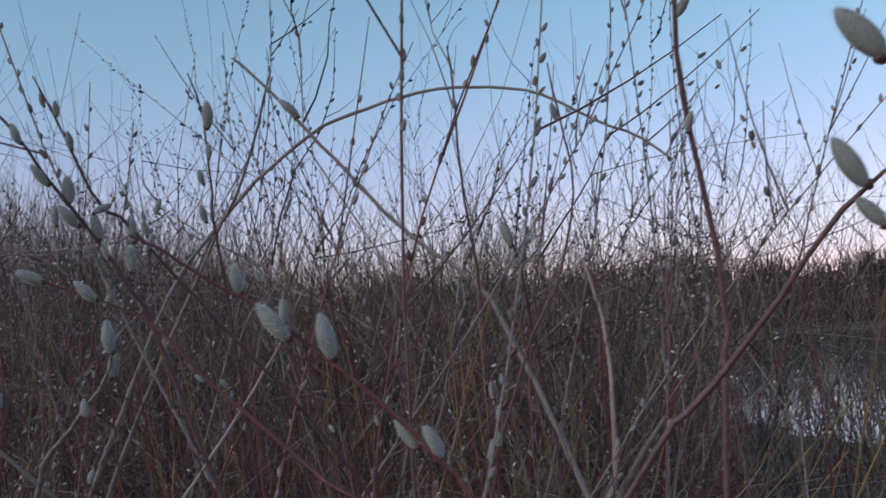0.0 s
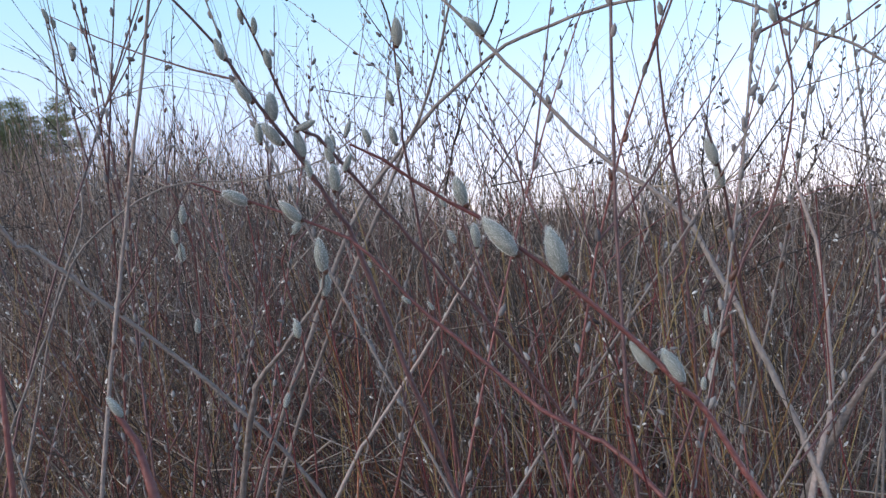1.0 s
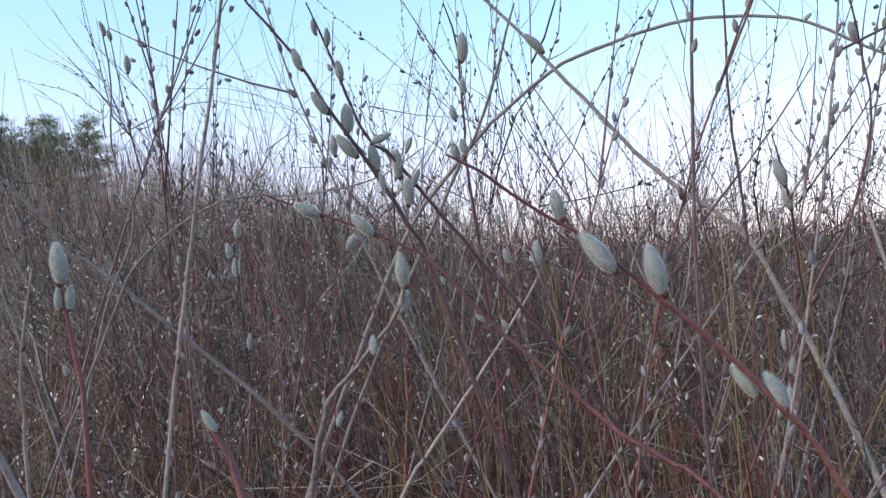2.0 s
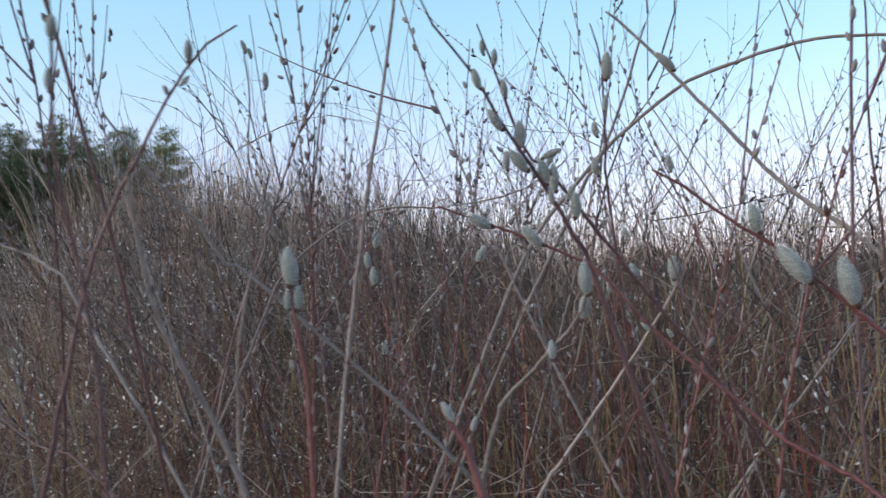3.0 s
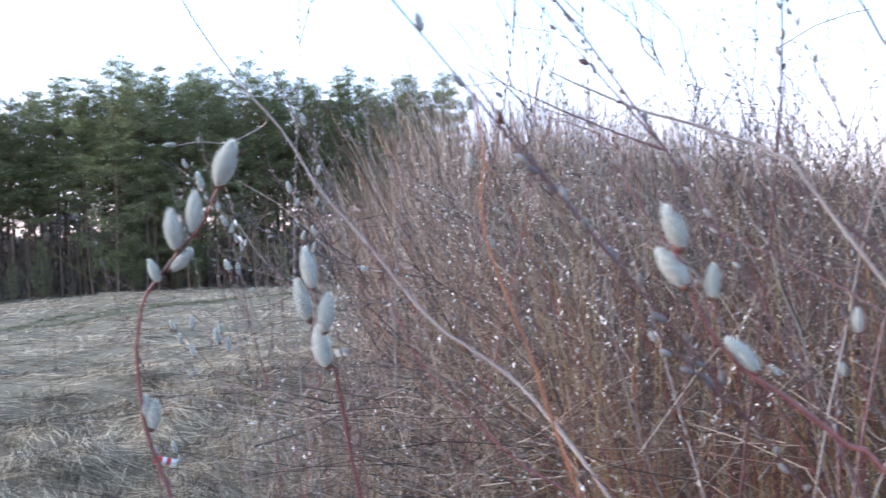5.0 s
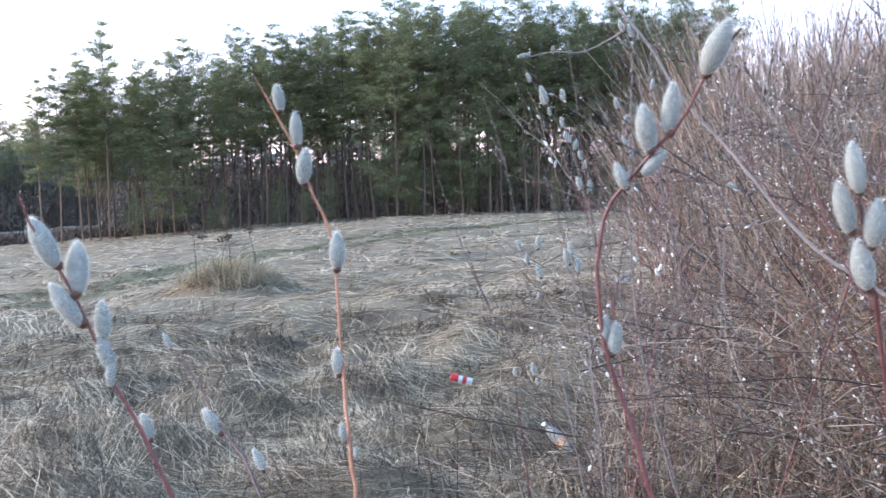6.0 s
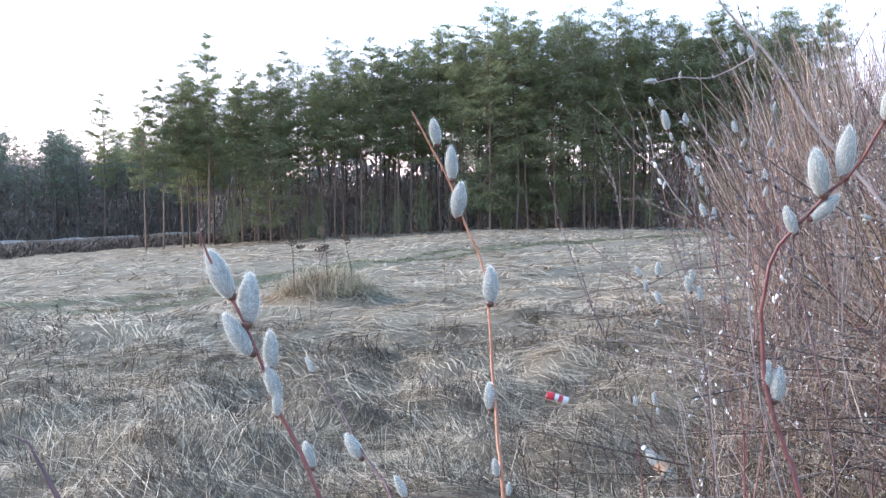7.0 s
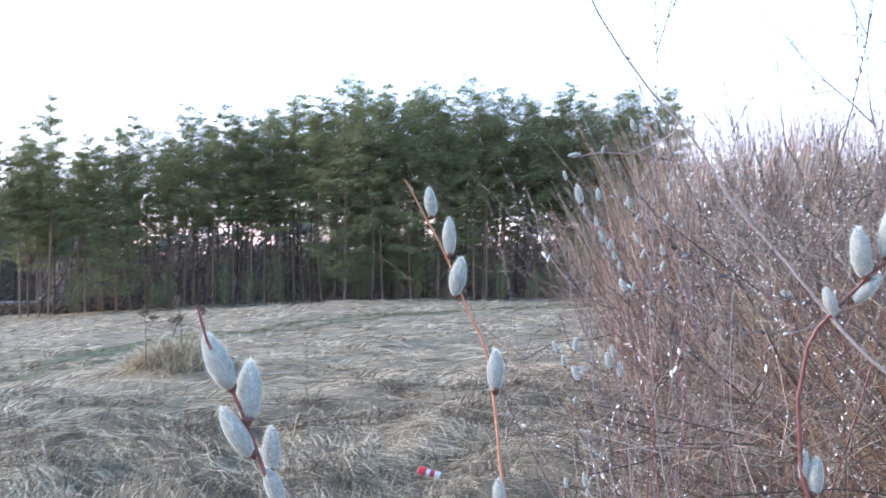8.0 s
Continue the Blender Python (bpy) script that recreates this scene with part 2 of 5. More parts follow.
def build_ground():
    rad = np.r_[0, np.geomspace(0.6, 60, 165), np.geomspace(64, 3500, 30)]
    ang = np.r_[np.linspace(radians(118), radians(182), 221), np.linspace(radians(182), radians(478), 131)[1:-1]]
    A, R = np.meshgrid(ang, rad)
    X, Y = np.cos(A) * R, np.sin(A) * R
    V = np.stack([X, Y, ground_z(X, Y)], -1)
    n = len(ang)
    i, j = np.meshgrid(np.arange(len(rad) - 1), np.arange(n), indexing="ij")
    F = np.stack([i * n + j, i * n + (j + 1) % n, (i + 1) * n + (j + 1) % n, (i + 1) * n + j], -1).reshape(-1, 4)[:, ::-1]
    ob = new("ground", mesh_of("ground", [(V, F)], M_GROUND))
    tagged(ob, "uneven meadow of flattened dead grass and brown soil", "ground", kind="structure")
    a = np.linspace(0, 2 * np.pi, 65)[:-1]
    ca, sa = np.cos(a), np.sin(a)
    V = np.stack([30 + 31.5 * np.sign(ca) * np.abs(ca) ** (1 / 3), 56.5 + 49.0 * np.sign(sa) * np.abs(sa) ** (1 / 3), np.full(64, -0.42)], -1)
    w = new("water", mesh_of("water", [(V, np.arange(64)[None])], M_WATER, False))
    tagged(w, "still pond water reflecting the pale dusk sky", "pond", kind="structure")


build_ground()

# ---------- pines ----------


def pine_meshes(seed, height, bare, spread, far=False):
    """Trunk with limbs, and a crown of many flat needle sprays."""
    g = np.random.default_rng(seed)
    K = 9
    s = np.linspace(0, 1, K)
    sway = g.normal(0, 0.012, (2, 3))
    axis = np.stack([height * (sway[0, 0] * s ** 2 + sway[0, 1] * np.sin(4 * s)), height * (sway[1, 0] * s ** 2 + sway[1, 1] * np.sin(4 * s + 1)), s * height], -1)
    r0 = 0.0052 * height
    rad = r0 * (1 - s) ** 0.75 + 0.015
    pieces = [tubes(axis[None], rad[None], 6)]
    # whorls of limbs, a year's growth apart
    tiers = int((1 - bare) * (20 if far else 26))
    ls = np.repeat(bare + (0.985 - bare) * (np.arange(tiers) + g.uniform(0, 0.5, tiers)) / tiers, 3 if far else 4)
    ls = ls + g.normal(0, 0.006, len(ls))
    nl = len(ls)
    ls2 = np.r_[ls, bare * (0.35 + 0.65 * g.random(10))]
    isdead = np.r_[np.zeros(nl, bool), np.ones(10, bool)]
    n = len(ls2)
    base = np.stack([np.interp(ls2, s, axis[:, i]) for i in range(3)], -1)
    az = np.arange(n) * 2.4 + g.normal(0, 0.5, n)
    u = np.clip((ls2 - bare) / (1 - bare), 0, 1)
    shape = np.where(u < 0.25, 0.65 + 1.4 * u, 1.0 * (1 - (np.maximum(u - 0.25, 0) / 0.75) ** 1.35) + 0.1)
    ln = spread * shape * g.uniform(0.6, 1.25, n)
    ln[isdead] = g.uniform(0.5, 1.4, isdead.sum())
    rise = np.where(isdead, -0.1, -0.1 + 0.75 * u) + g.normal(0, 0.12, n)
    d = np.stack([np.cos(az), np.sin(az), rise], -1)
    ss = np.linspace(0, 1, 3)
    L = base[:, None] + d[:, None] * (ln[:, None] * ss)[..., None]
    L[:, :, 2] += (0.18 * ln[:, None] * ss ** 2)
    pieces.append(tubes(L, np.outer(0.05 * np.sqrt(ln / spread) * 0.6, 1 - 0.8 * ss) + 0.006, 3))
    trunk = mesh_of("pine_trunk", pieces, M_PINE_BARK)
    live = np.flatnonzero(~isdead)
    per = 14 if far else 21
    idx = np.repeat(live, np.maximum(1, (per * ln[live] / spread).astype(int)))
    f = g.uniform(0.3, 1.05, len(idx))
    c = base[idx] + d[idx] * (ln[idx] * f)[:, None]
    c[:, 2] += 0.18 * ln[idx] * f ** 2
    c += g.normal(0, 1, c.shape) * np.maximum(0.18, 0.19 * ln[idx] * (0.45 + 0.55 * f))[:, None] * np.array([1, 1, 0.42])
    # each clump: slender needle sprays that fan out and up
    k = 9 if far else 24
    grow = np.repeat(unit(d[idx]), k, 0)
    c = np.repeat(c, k, 0)
    m = len(c)
    w = g.normal(0, 1, (m, 3)) + grow * 0.5
    w[:, 2] = np.abs(w[:, 2]) * 0.5 + 0.15
    w = unit(w)
    c = c + g.normal(0, 1, (m, 3)) * np.array([0.17, 0.17, 0.07])
    size = g.uniform(0.12, 0.3, m) * (1.7 if far else 1.0)
    side = unit(np.cross(w, g.normal(0, 1, (m, 3)))) * (size * g.uniform(0.14, 0.28, m))[:, None]
    tip = c + w * size[:, None]
    V = np.stack([c - side * 0.5, c + side * 0.5 + w * size[:, None] * 0.3, tip], 1)
    F = np.arange(m * 3).reshape(m, 3)
    crown = mesh_of("pine_crown", [(V, F)], M_NEEDLE_HAZED if far else M_NEEDLE, False)
    return trunk, crown


def pine(meshes, label, group):
    e = new("pine_tree")
    part("trunk", meshes[0], e)
    part("crown", meshes[1], e)
    return tagged(e, label, "pine tree", group)


def undergrowth(g, pts, height, name, label, size=1.0, mat=M_UNDER):
    """Sprays of bare twigs and leaves standing on the forest floor."""
    n = len(pts)
    c = np.c_[pts, ground_z(pts[:, 0], pts[:, 1]) + height]
    d = unit(g.normal(0, 1, (n, 3)) + np.array([0, 0, 1.2])) * g.uniform(0.4, 1.1, (n, 1))
    s = unit(np.cross(d, g.normal(0, 1, (n, 3)))) * g.uniform(0.025, 0.075, (n, 1)) * np.reshape(size, (-1, 1))
    V = np.stack([c - d * 0.6, c - s, c + d * 0.6, c + s], 1)
    ob = new(name, mesh_of(name, [(V, np.arange(n * 4).reshape(n, 4))], mat, False))
    tagged(ob, label, "undergrowth", kind="stuff")


def forest():
    g = np.random.default_rng(5)
    kinds = [pine_meshes(100 + i, 18, b, sp) for i, (b, sp) in enumerate(
        [(0.36, 2.5), (0.48, 2.2), (0.25, 2.8), (0.54, 2.3), (0.43, 2.1), (0.08, 3.2)])]
    low = [pine_meshes(200 + i, 18, b, sp, True) for i, (b, sp) in enumerate([(0.42, 2.4), (0.5, 2.3), (0.36, 2.5), (0.46, 2.3)])]
    spire = pine_meshes(300, 18, 0.4, 2.1)
    first = {}
    rear = {"trunk": [], "crown": []}

    def plant_rear(x, y, h):
        kind = low[g.integers(0, 4)]
        a, k = g.uniform(0, 2 * np.pi), h / 18
        R = k * np.array([[math.cos(a), -math.sin(a), 0], [math.sin(a), math.cos(a), 0], [0, 0, 1.0]])
        for name, me, corners in (("trunk", kind[0], 4), ("crown", kind[1], 3)):
            co = np.empty(len(me.vertices) * 3, np.float32)
            me.vertices.foreach_get("co", co)
            vi = np.empty(len(me.loops), np.int32)
            me.loops.foreach_get("vertex_index", vi)
            rear[name].append((co.reshape(-1, 3) @ R.T + np.array([x, y, float(ground_z(x, y)) - 0.05]), vi.reshape(-1, corners)))

    def plant(kind, x, y, h, label, group="pines of the forest edge"):
        m = pose(x, y, float(ground_z(x, y)) - 0.05, 0, 0, g.uniform(0, 360)) @ Matrix.Scale(h / 18, 4)
        key = (kind[0].name, label)
        if key not in first:
            first[key] = pine(kind, label, group)
            first[key].matrix_basis = m
        else:
            copy_thing(first[key], m).matrix_basis = m
    a = "tall green Scots pine with a bare reddish trunk"
    # the belt of tall pines, row behind row, from the open corner to the far end
    P0, P1 = np.array([-77.8, 22.6]), np.array([-50.5, 66.0])
    along = P1 - P0
    L = np.linalg.norm(along)
    back = np.array([-along[1], along[0]]) / L
    for row in range(5):
        step = 1.7 if row < 2 else 1.8
        for i in range(int(L / step) + 1):
            f = (i * step + g.uniform(-0.7, 0.7)) / L
            p = P0 + along * f + back * (row * 3.4 + g.uniform(-1.2, 1.2) + 1.5 * math.sin(f * 9))
            h = 13.5 + 3.5 * min(1, max(0, f * 2.0)) + g.uniform(-1.7, 1.1)
            if row < 3:
                plant(kinds[g.integers(0, 6)] if row < 2 else low[g.integers(0, 4)], p[0], p[1], h, a)
            else:
                plant_rear(p[0], p[1], h)
    for i in range(14):
        p = P0 + along * g.uniform(0.05, 0.98) - back * g.uniform(0.3, 2.5)
        plant(kinds[5], p[0], p[1], g.uniform(2.2, 4.5), "young bushy pine at the forest edge")
    c = "tall open-crowned pine at the forest corner"
    for x, y, h in [(-76.4, 24.4, 16.6), (-77.6, 21.2, 13.4), (-78.2, 20.0, 12.6), (-77.0, 22.6, 14.4)]:
        plant(spire, x, y, h, c)
    for i in range(30):
        p = P0 + along * (i + g.uniform(-0.3, 0.3)) / 43 + back * g.uniform(24, 31)
        plant_rear(p[0], p[1], g.uniform(6.0, 9.6))
    # dark undergrowth that closes the view between the trunks
    n = 60000
    f, d = g.random(n), g.uniform(7, 33, n)
    pts = P0 + along * (f * 1.04 - 0.02)[:, None] + back * d[:, None]
    undergrowth(g, pts, np.where(d > 22, 7.6 + 1.3 * np.sin(f * 37) + 1.2 * np.sin(f * 91 + 1), 4.6) * g.random(n) ** 1.15, "forest_undergrowth", "dark bushes and dead branches between the pine trunks", np.where(d > 22, 2.4, 1.0))
    n = 90000
    az, d = np.radians(g.uniform(69, 92, n)), g.uniform(103, 134, n)
    undergrowth(g, np.stack([-np.sin(az) * d, np.cos(az) * d], -1), 8.5 * g.random(n) ** 1.2, "wood_undergrowth", "bare bushes in the lower wood, coloured grey for haze", np.where(d > 119, 1.5, 0.8))
    n = 9000
    az, d = np.radians(g.uniform(68, 92, n)), g.uniform(86, 93, n)
    undergrowth(g, np.stack([-np.sin(az) * d, np.cos(az) * d], -1), 0.85 * g.random(n) ** 1.6, "bank_brush", "low dark brush and weeds along the road bank", 0.8, M_BRUSH)
    # the lower wood beyond the corner, its needles greyed to stand for haze
    b = "distant pine in the lower wood, needles greyed for haze"
    for i in range(170):
        az, d = radians(g.uniform(70.5, 91)), g.uniform(101, 140)
        if i < 60:
            plant(low[g.integers(0, 4)], -math.sin(az) * d, math.cos(az) * d, g.uniform(9.0, 12.0) * d / 105, b, "pines of the lower wood")
        else:
            plant_rear(-math.sin(az) * d, math.cos(az) * d, g.uniform(9.0, 12.0) * d / 105)
    plant(spire, -98.4, 21.4, 14.8, b, "pines of the lower wood")
    # the treeline that runs away behind the thicket and the pond
    line = spline([(-51, 70), (-56, 95), (-64, 137), (-70, 180), (-50, 240), (25, 270), (90, 265)], 60)
    for x, y in line:
        plant(low[g.integers(0, 4)], x + g.uniform(-4, 4), y + g.uniform(-3, 3), g.uniform(8.5, 11.5), "distant pine in the treeline beyond the thicket", "distant treeline")
    e = new("pine_wood")
    tagged(part("trunk_mass", mesh_of("rear_trunks", rear["trunk"], M_PINE_BARK), e), kind="stuff")
    tagged(part("crown_mass", mesh_of("rear_crowns", rear["crown"], M_NEEDLE_HAZED, False), e), kind="stuff")
    tagged(e, "deep pine wood behind the forest edge", "pine wood", kind="stuff")


forest()

# ---------- willows ----------


def along(Q, i, f):
    """Places and headings at the fractions f of the lines i in Q."""
    k = np.minimum((f * (Q.shape[1] - 1)).astype(int), Q.shape[1] - 2)
    w = (f * (Q.shape[1] - 1) - k)[:, None]
    return Q[i, k] * (1 - w) + Q[i, k + 1] * w, unit(Q[i, k + 1] - Q[i, k])


def shrub_lines(g, n_stem, height, spread, n_twig, n_sub, beaded, base=0.22, dome=0.0, wild=0.4, thick=1.0, cat_len=(0.009, 0.018), fine=0.0006):
    """Bowed stems that fan out of one stool, curved side shoots, fine twigs, and rows of catkins up the shoots, as mesh pieces."""
    K = 11
    s = np.linspace(0, 1, K)
    az = g.uniform(0, 2 * np.pi, n_stem)
    out = spread * np.sqrt(g.random(n_stem))
    h = height * g.uniform(0.55, 1.0, n_stem) * (1 - dome * (out / spread) ** 2)
    b = g.normal(0, base, (n_stem, 2))
    dirs = np.stack([np.cos(az), np.sin(az)], -1)
    bow = g.uniform(0.6, 1.8, n_stem)
    P = np.zeros((n_stem, K, 3))
    wob = g.normal(0, 0.045, (n_stem, 2, 3))
    for k in range(2):
        P[:, :, k] = b[:, k:k + 1] + dirs[:, k:k + 1] * out[:, None] * s[None] ** bow[:, None]
        P[:, :, k] += height * (wob[:, k, :1] * np.sin(4 * s) + wob[:, k, 1:2] * np.sin(7 * s + 1) + 0.4 * wob[:, k, 2:] * np.sin(15 * s + 2)) * s
    P[:, :, 2] = h[:, None] * (s[None] ** 0.92) - 0.03
    # some stems arch over at the top
    arch = np.where(g.random(n_stem) < 0.22, g.uniform(0.15, 0.45, n_stem), 0.0) * h
    P[:, :, 2] -= arch[:, None] * s[None] ** 4
    P[:, :, :2] += dirs[:, None] * (arch[:, None] * 1.2 * s[None] ** 3)[..., None]
    r = thick * g.uniform(0.0028, 0.006, n_stem) * height / 2.2
    stems = tubes(P, r[:, None] * (1 - 0.87 * s ** 0.8)[None], 4)

    def shoots(Q, RQ, n, lo, hi, l0, l1, spreadness, K2, up):
        i, f = g.integers(0, len(Q), n), g.uniform(lo, hi, n)
        p, t = along(Q, i, f)
        d = unit(t + g.normal(0, spreadness, (n, 3)) + np.array([0, 0, up]))
        ln = g.uniform(l0, l1, n) * (1.15 - 0.6 * f)
        ss = np.linspace(0, 1, K2)
        L = p[:, None] + d[:, None] * (ln[:, None] * ss)[..., None]
        L += g.normal(0, 0.22, (n, 1, 3)) * (ln[:, None] * ss ** 2)[..., None]
        zig = np.cumsum(g.normal(0, 0.035, (n, K2, 3)), axis=1)
        L += (zig - zig[:, :1]) * ln[:, None, None]
        L[:, :, 2] += 0.25 * ln[:, None] * ss ** 2
        rr = (RQ[i] * 0.5)[:, None] * (1 - 0.75 * ss)[None]
        return L, rr
    u = height / 2.2
    T, RT = shoots(P, r / thick, n_twig, 0.25, 0.97, 0.3 * u, 0.85 * u, wild, 6, 0.2)
    S, RS = shoots(T, RT[:, 0], n_sub, 0.1, 0.95, 0.1 * u, 0.36 * u, wild + 0.15, 4, 0.15)
    pieces_t = [tubes(T, np.maximum(RT, fine * 1.15), 3), tubes(S, np.maximum(RS, fine), 3)]
    # catkins in alternate rows up the outer part of some shoots
    Q = np.concatenate([T, np.stack([np.stack([np.interp(np.linspace(0.55, 1, 6), s, P[i, :, k]) for k in range(3)], -1) for i in range(n_stem)])])
    rows = np.flatnonzero(g.random(len(Q)) < beaded * np.clip(1.9 * Q[:, -1, 2] / height - 0.5, 0.05, 1.2))
    ii, ff, turn = [], [], []
    for i in rows:
        length = np.linalg.norm(np.diff(Q[i], axis=0), axis=1).sum()
        f = np.arange(g.uniform(0.15, 0.5) * length, length, g.uniform(0.017, 0.034)) / length
        f = np.clip(f + g.normal(0, 0.004, len(f)) / length, 0, 1)
        f = f[g.random(len(f)) < 0.85]
        ii.append(np.full(len(f), i))
        ff.append(f)
        turn.append(g.uniform(0, 6) + np.arange(len(f)) * 2.5)
    ii, ff, turn = np.concatenate(ii), np.concatenate(ff), np.concatenate(turn)
    p, t = along(Q, ii, ff)
    a1 = unit(np.cross(t, np.array([0.3, 1.0, 0.1])))
    side = a1 * np.cos(turn)[:, None] + np.cross(t, a1) * np.sin(turn)[:, None]
    d = unit(t + side * g.uniform(0.3, 0.8, (len(p), 1)))
    ln = g.uniform(cat_len[0], cat_len[1], len(p)) * (1.15 - 0.5 * ff)
    ss = np.array([0.0, 0.4, 0.75, 1.0])
    p = p + side * 0.0015
    C = p[:, None] + d[:, None] * (ln[:, None] * ss)[..., None]
    cat = tubes(C, ln[:, None] * np.array([0.1, 0.24, 0.2, 0.04])[None], 4)
    return stems, pieces_t, cat


def shrub(seed, label, mats, single=False, catkin=M_BUD, **kw):
    g = np.random.default_rng(seed)
    st, tw, ca = shrub_lines(g, **kw)
    e = new("willow_shrub")
    if single:
        nv, nf = len(st[0]) // kw["n_stem"], len(st[1]) // kw["n_stem"]
        for i in range(kw["n_stem"]):
            part("stem", mesh_of("willow_stem", [(st[0][i * nv:(i + 1) * nv], st[1][:nf])], mats[0]), e)
    else:
        tagged(part("brushwood", mesh_of("willow_brushwood", [st], mats[0]), e), kind="stuff")
    tagged(part("twig_mass", mesh_of("willow_twigs", tw, mats[1]), e), kind="stuff")
    tagged(part("catkin_mass", mesh_of("small_catkins", [ca], catkin), e), kind="stuff")
    return tagged(e, label, "willow shrub", "willow thicket")


def thicket():
    g = np.random.default_rng(11)
    near = [shrub(20 + i, "bare willow shrub with brown and red shoots and grey catkins", ([M_BARK_GREY, M_BARK_RED, M_BARK_DARK, M_BARK_GREY][i], M_TWIG),
                  n_stem=16, height=h, spread=sp, n_twig=130, n_sub=330, beaded=0.42, wild=0.6, single=True)
            for i, (h, sp) in enumerate([(2.3, 0.9), (2.6, 1.0), (2.0, 0.9), (2.4, 1.1)])]
    far = [shrub(40 + i, "bare brown willow shrub deeper in the thicket", (M_TWIG, M_TWIG),
                 n_stem=26, height=h, spread=1.3, n_twig=130, n_sub=220, beaded=0.12, wild=0.75)
           for i, h in enumerate([2.5, 3.0, 2.8])]
    used = set()

    def put(src, x, y, sc, tilt=0.0):
        m = pose(x, y, float(ground_z(x, y))) @ Matrix.Rotation(radians(tilt), 4, Vector((0.35, -0.94, 0))) @ pose(0, 0, 0, 0, 0, g.uniform(0, 360)) @ Matrix.Scale(sc, 4)
        if src.name in used:
            copy_thing(src, m).matrix_basis = m
        else:
            used.add(src.name)
            src.matrix_basis = m
    # rows of stools from the camera's side to the pond shore
    y = 1.9
    while y < 16:
        step = 0.55 + 0.085 * y
        x = -2.3 - 0.7 * (y - 3.3)
        while x < 3.0 + 0.42 * y:
            px, py = x + g.uniform(-0.4, 0.4), y + g.uniform(-0.35, 0.35)
            wet = pond(px, py) < 1.2 or (px > 0.3 and g.random() < 0.8)
            close = math.hypot(px + 0.82, py + 0.28)
            if (not wet or g.random() < 0.1) and math.hypot(px + 0.3, py) > 1.7 and not (close < 2.7 and px < -0.9):
                put((near if y < 5.5 else far)[g.integers(0, 4 if y < 5.5 else 3)], px, py, g.uniform(0.78, 1.12), min(3.0 if close < 3.4 else 40.0, g.normal(12 if px < -1.6 - 0.7 * (y - 3.3) else 17, 10)) if px < -0.5 else g.normal(0, 10))
            x += step * 1.25
        y += step
    # a few larger stools whose branches cross against the sky
    for az, r, sc in ((21, 4.8, 1.1), (30, 4.6, 1.2), (36, 5.2, 1.3), (4, 4.4, 0.95), (-2, 5.2, 0.95), (-7, 4.6, 0.9), (-13, 5.4, 0.95)):
        put(near[g.integers(0, 4)], 0.13 - math.sin(radians(az)) * r, 0.19 + math.cos(radians(az)) * r, sc, g.normal(12, 12))
    # the tall rounded bushes at the meadow's edge
    dome = [shrub(60 + i, "tall dense rounded willow bush with reddish twigs", (M_TWIG_RED, M_TWIG_RED),
                  n_stem=80, height=3.8, thick=0.6, spread=1.9, n_twig=520, n_sub=1300, beaded=0.16, catkin=M_CATKIN, cat_len=(0.014, 0.024), dome=0.35, base=0.5, wild=0.6) for i in range(2)]
    for i, (x, y, sc) in enumerate([(-9.4, 12.6, 1.0), (-8.3, 11.6, 0.98), (-10.0, 11.4, 0.9), (-7.4, 13.0, 1.0), (-6.6, 11.8, 0.88), (-5.4, 12.6, 0.8)]):
        put(dome[i % 2], x, y, sc)
    edge = [shrub(70 + i, "twiggy willow shrub with silver catkins at the meadow's edge", (M_BARK_PALE if i else M_BARK_GREY, M_TWIG_RED),
                  single=True, catkin=M_CATKIN, n_stem=28, height=1.9, spread=0.9, n_twig=190, n_sub=420, beaded=0.28, dome=0.2, base=0.3, wild=0.8, fine=0.0011, cat_len=(0.016, 0.028)) for i in range(2)]
    for i, (x, y, sc) in enumerate([(-3.1, 3.4, 0.85), (-3.7, 4.3, 0.95), (-4.4, 5.2, 1.05), (-2.7, 2.9, 0.8), (-5.4, 6.4, 1.2), (-6.3, 8.0, 1.35), (-4.6, 6.6, 1.2), (-7.4, 9.6, 1.5), (-5.8, 8.8, 1.4)]):
        put(edge[i % 2], x + 0.35, y, sc, g.uniform(-8, 16))
    # slender young willows that stand out before them, silver with catkins
    young = [shrub(80 + i, "slender young willow beaded with silver catkins", (M_BARK_GREY, M_TWIG_RED), single=True, catkin=M_CATKIN,
                   n_stem=7, height=1.75, spread=0.4, n_twig=12, n_sub=20, beaded=0.32, base=0.08, wild=0.32, thick=1.1, fine=0.0012, cat_len=(0.018, 0.03)) for i in range(3)]
    for i, (az, r, sc) in enumerate([(41.5, 3.4, 0.8), (39.5, 4.0, 1.0), (42.0, 4.6, 0.8), (38.0, 4.4, 1.15)]):
        put(young[i % 3], -0.82 - math.sin(radians(az)) * r, -0.28 + math.cos(radians(az)) * r, sc, g.uniform(-2, 10))
    # low willows leaning over the shore
    for i in range(14):
        y = g.uniform(3.4, 8.2)
        put(near[i % 4], 0.35 + 0.12 * y + g.random() * 0.42 * y, y, g.uniform(0.42, 0.6), g.uniform(8, 40) * (1 if i % 3 else -1))


thicket()

# ---------- single willow branches close by ----------


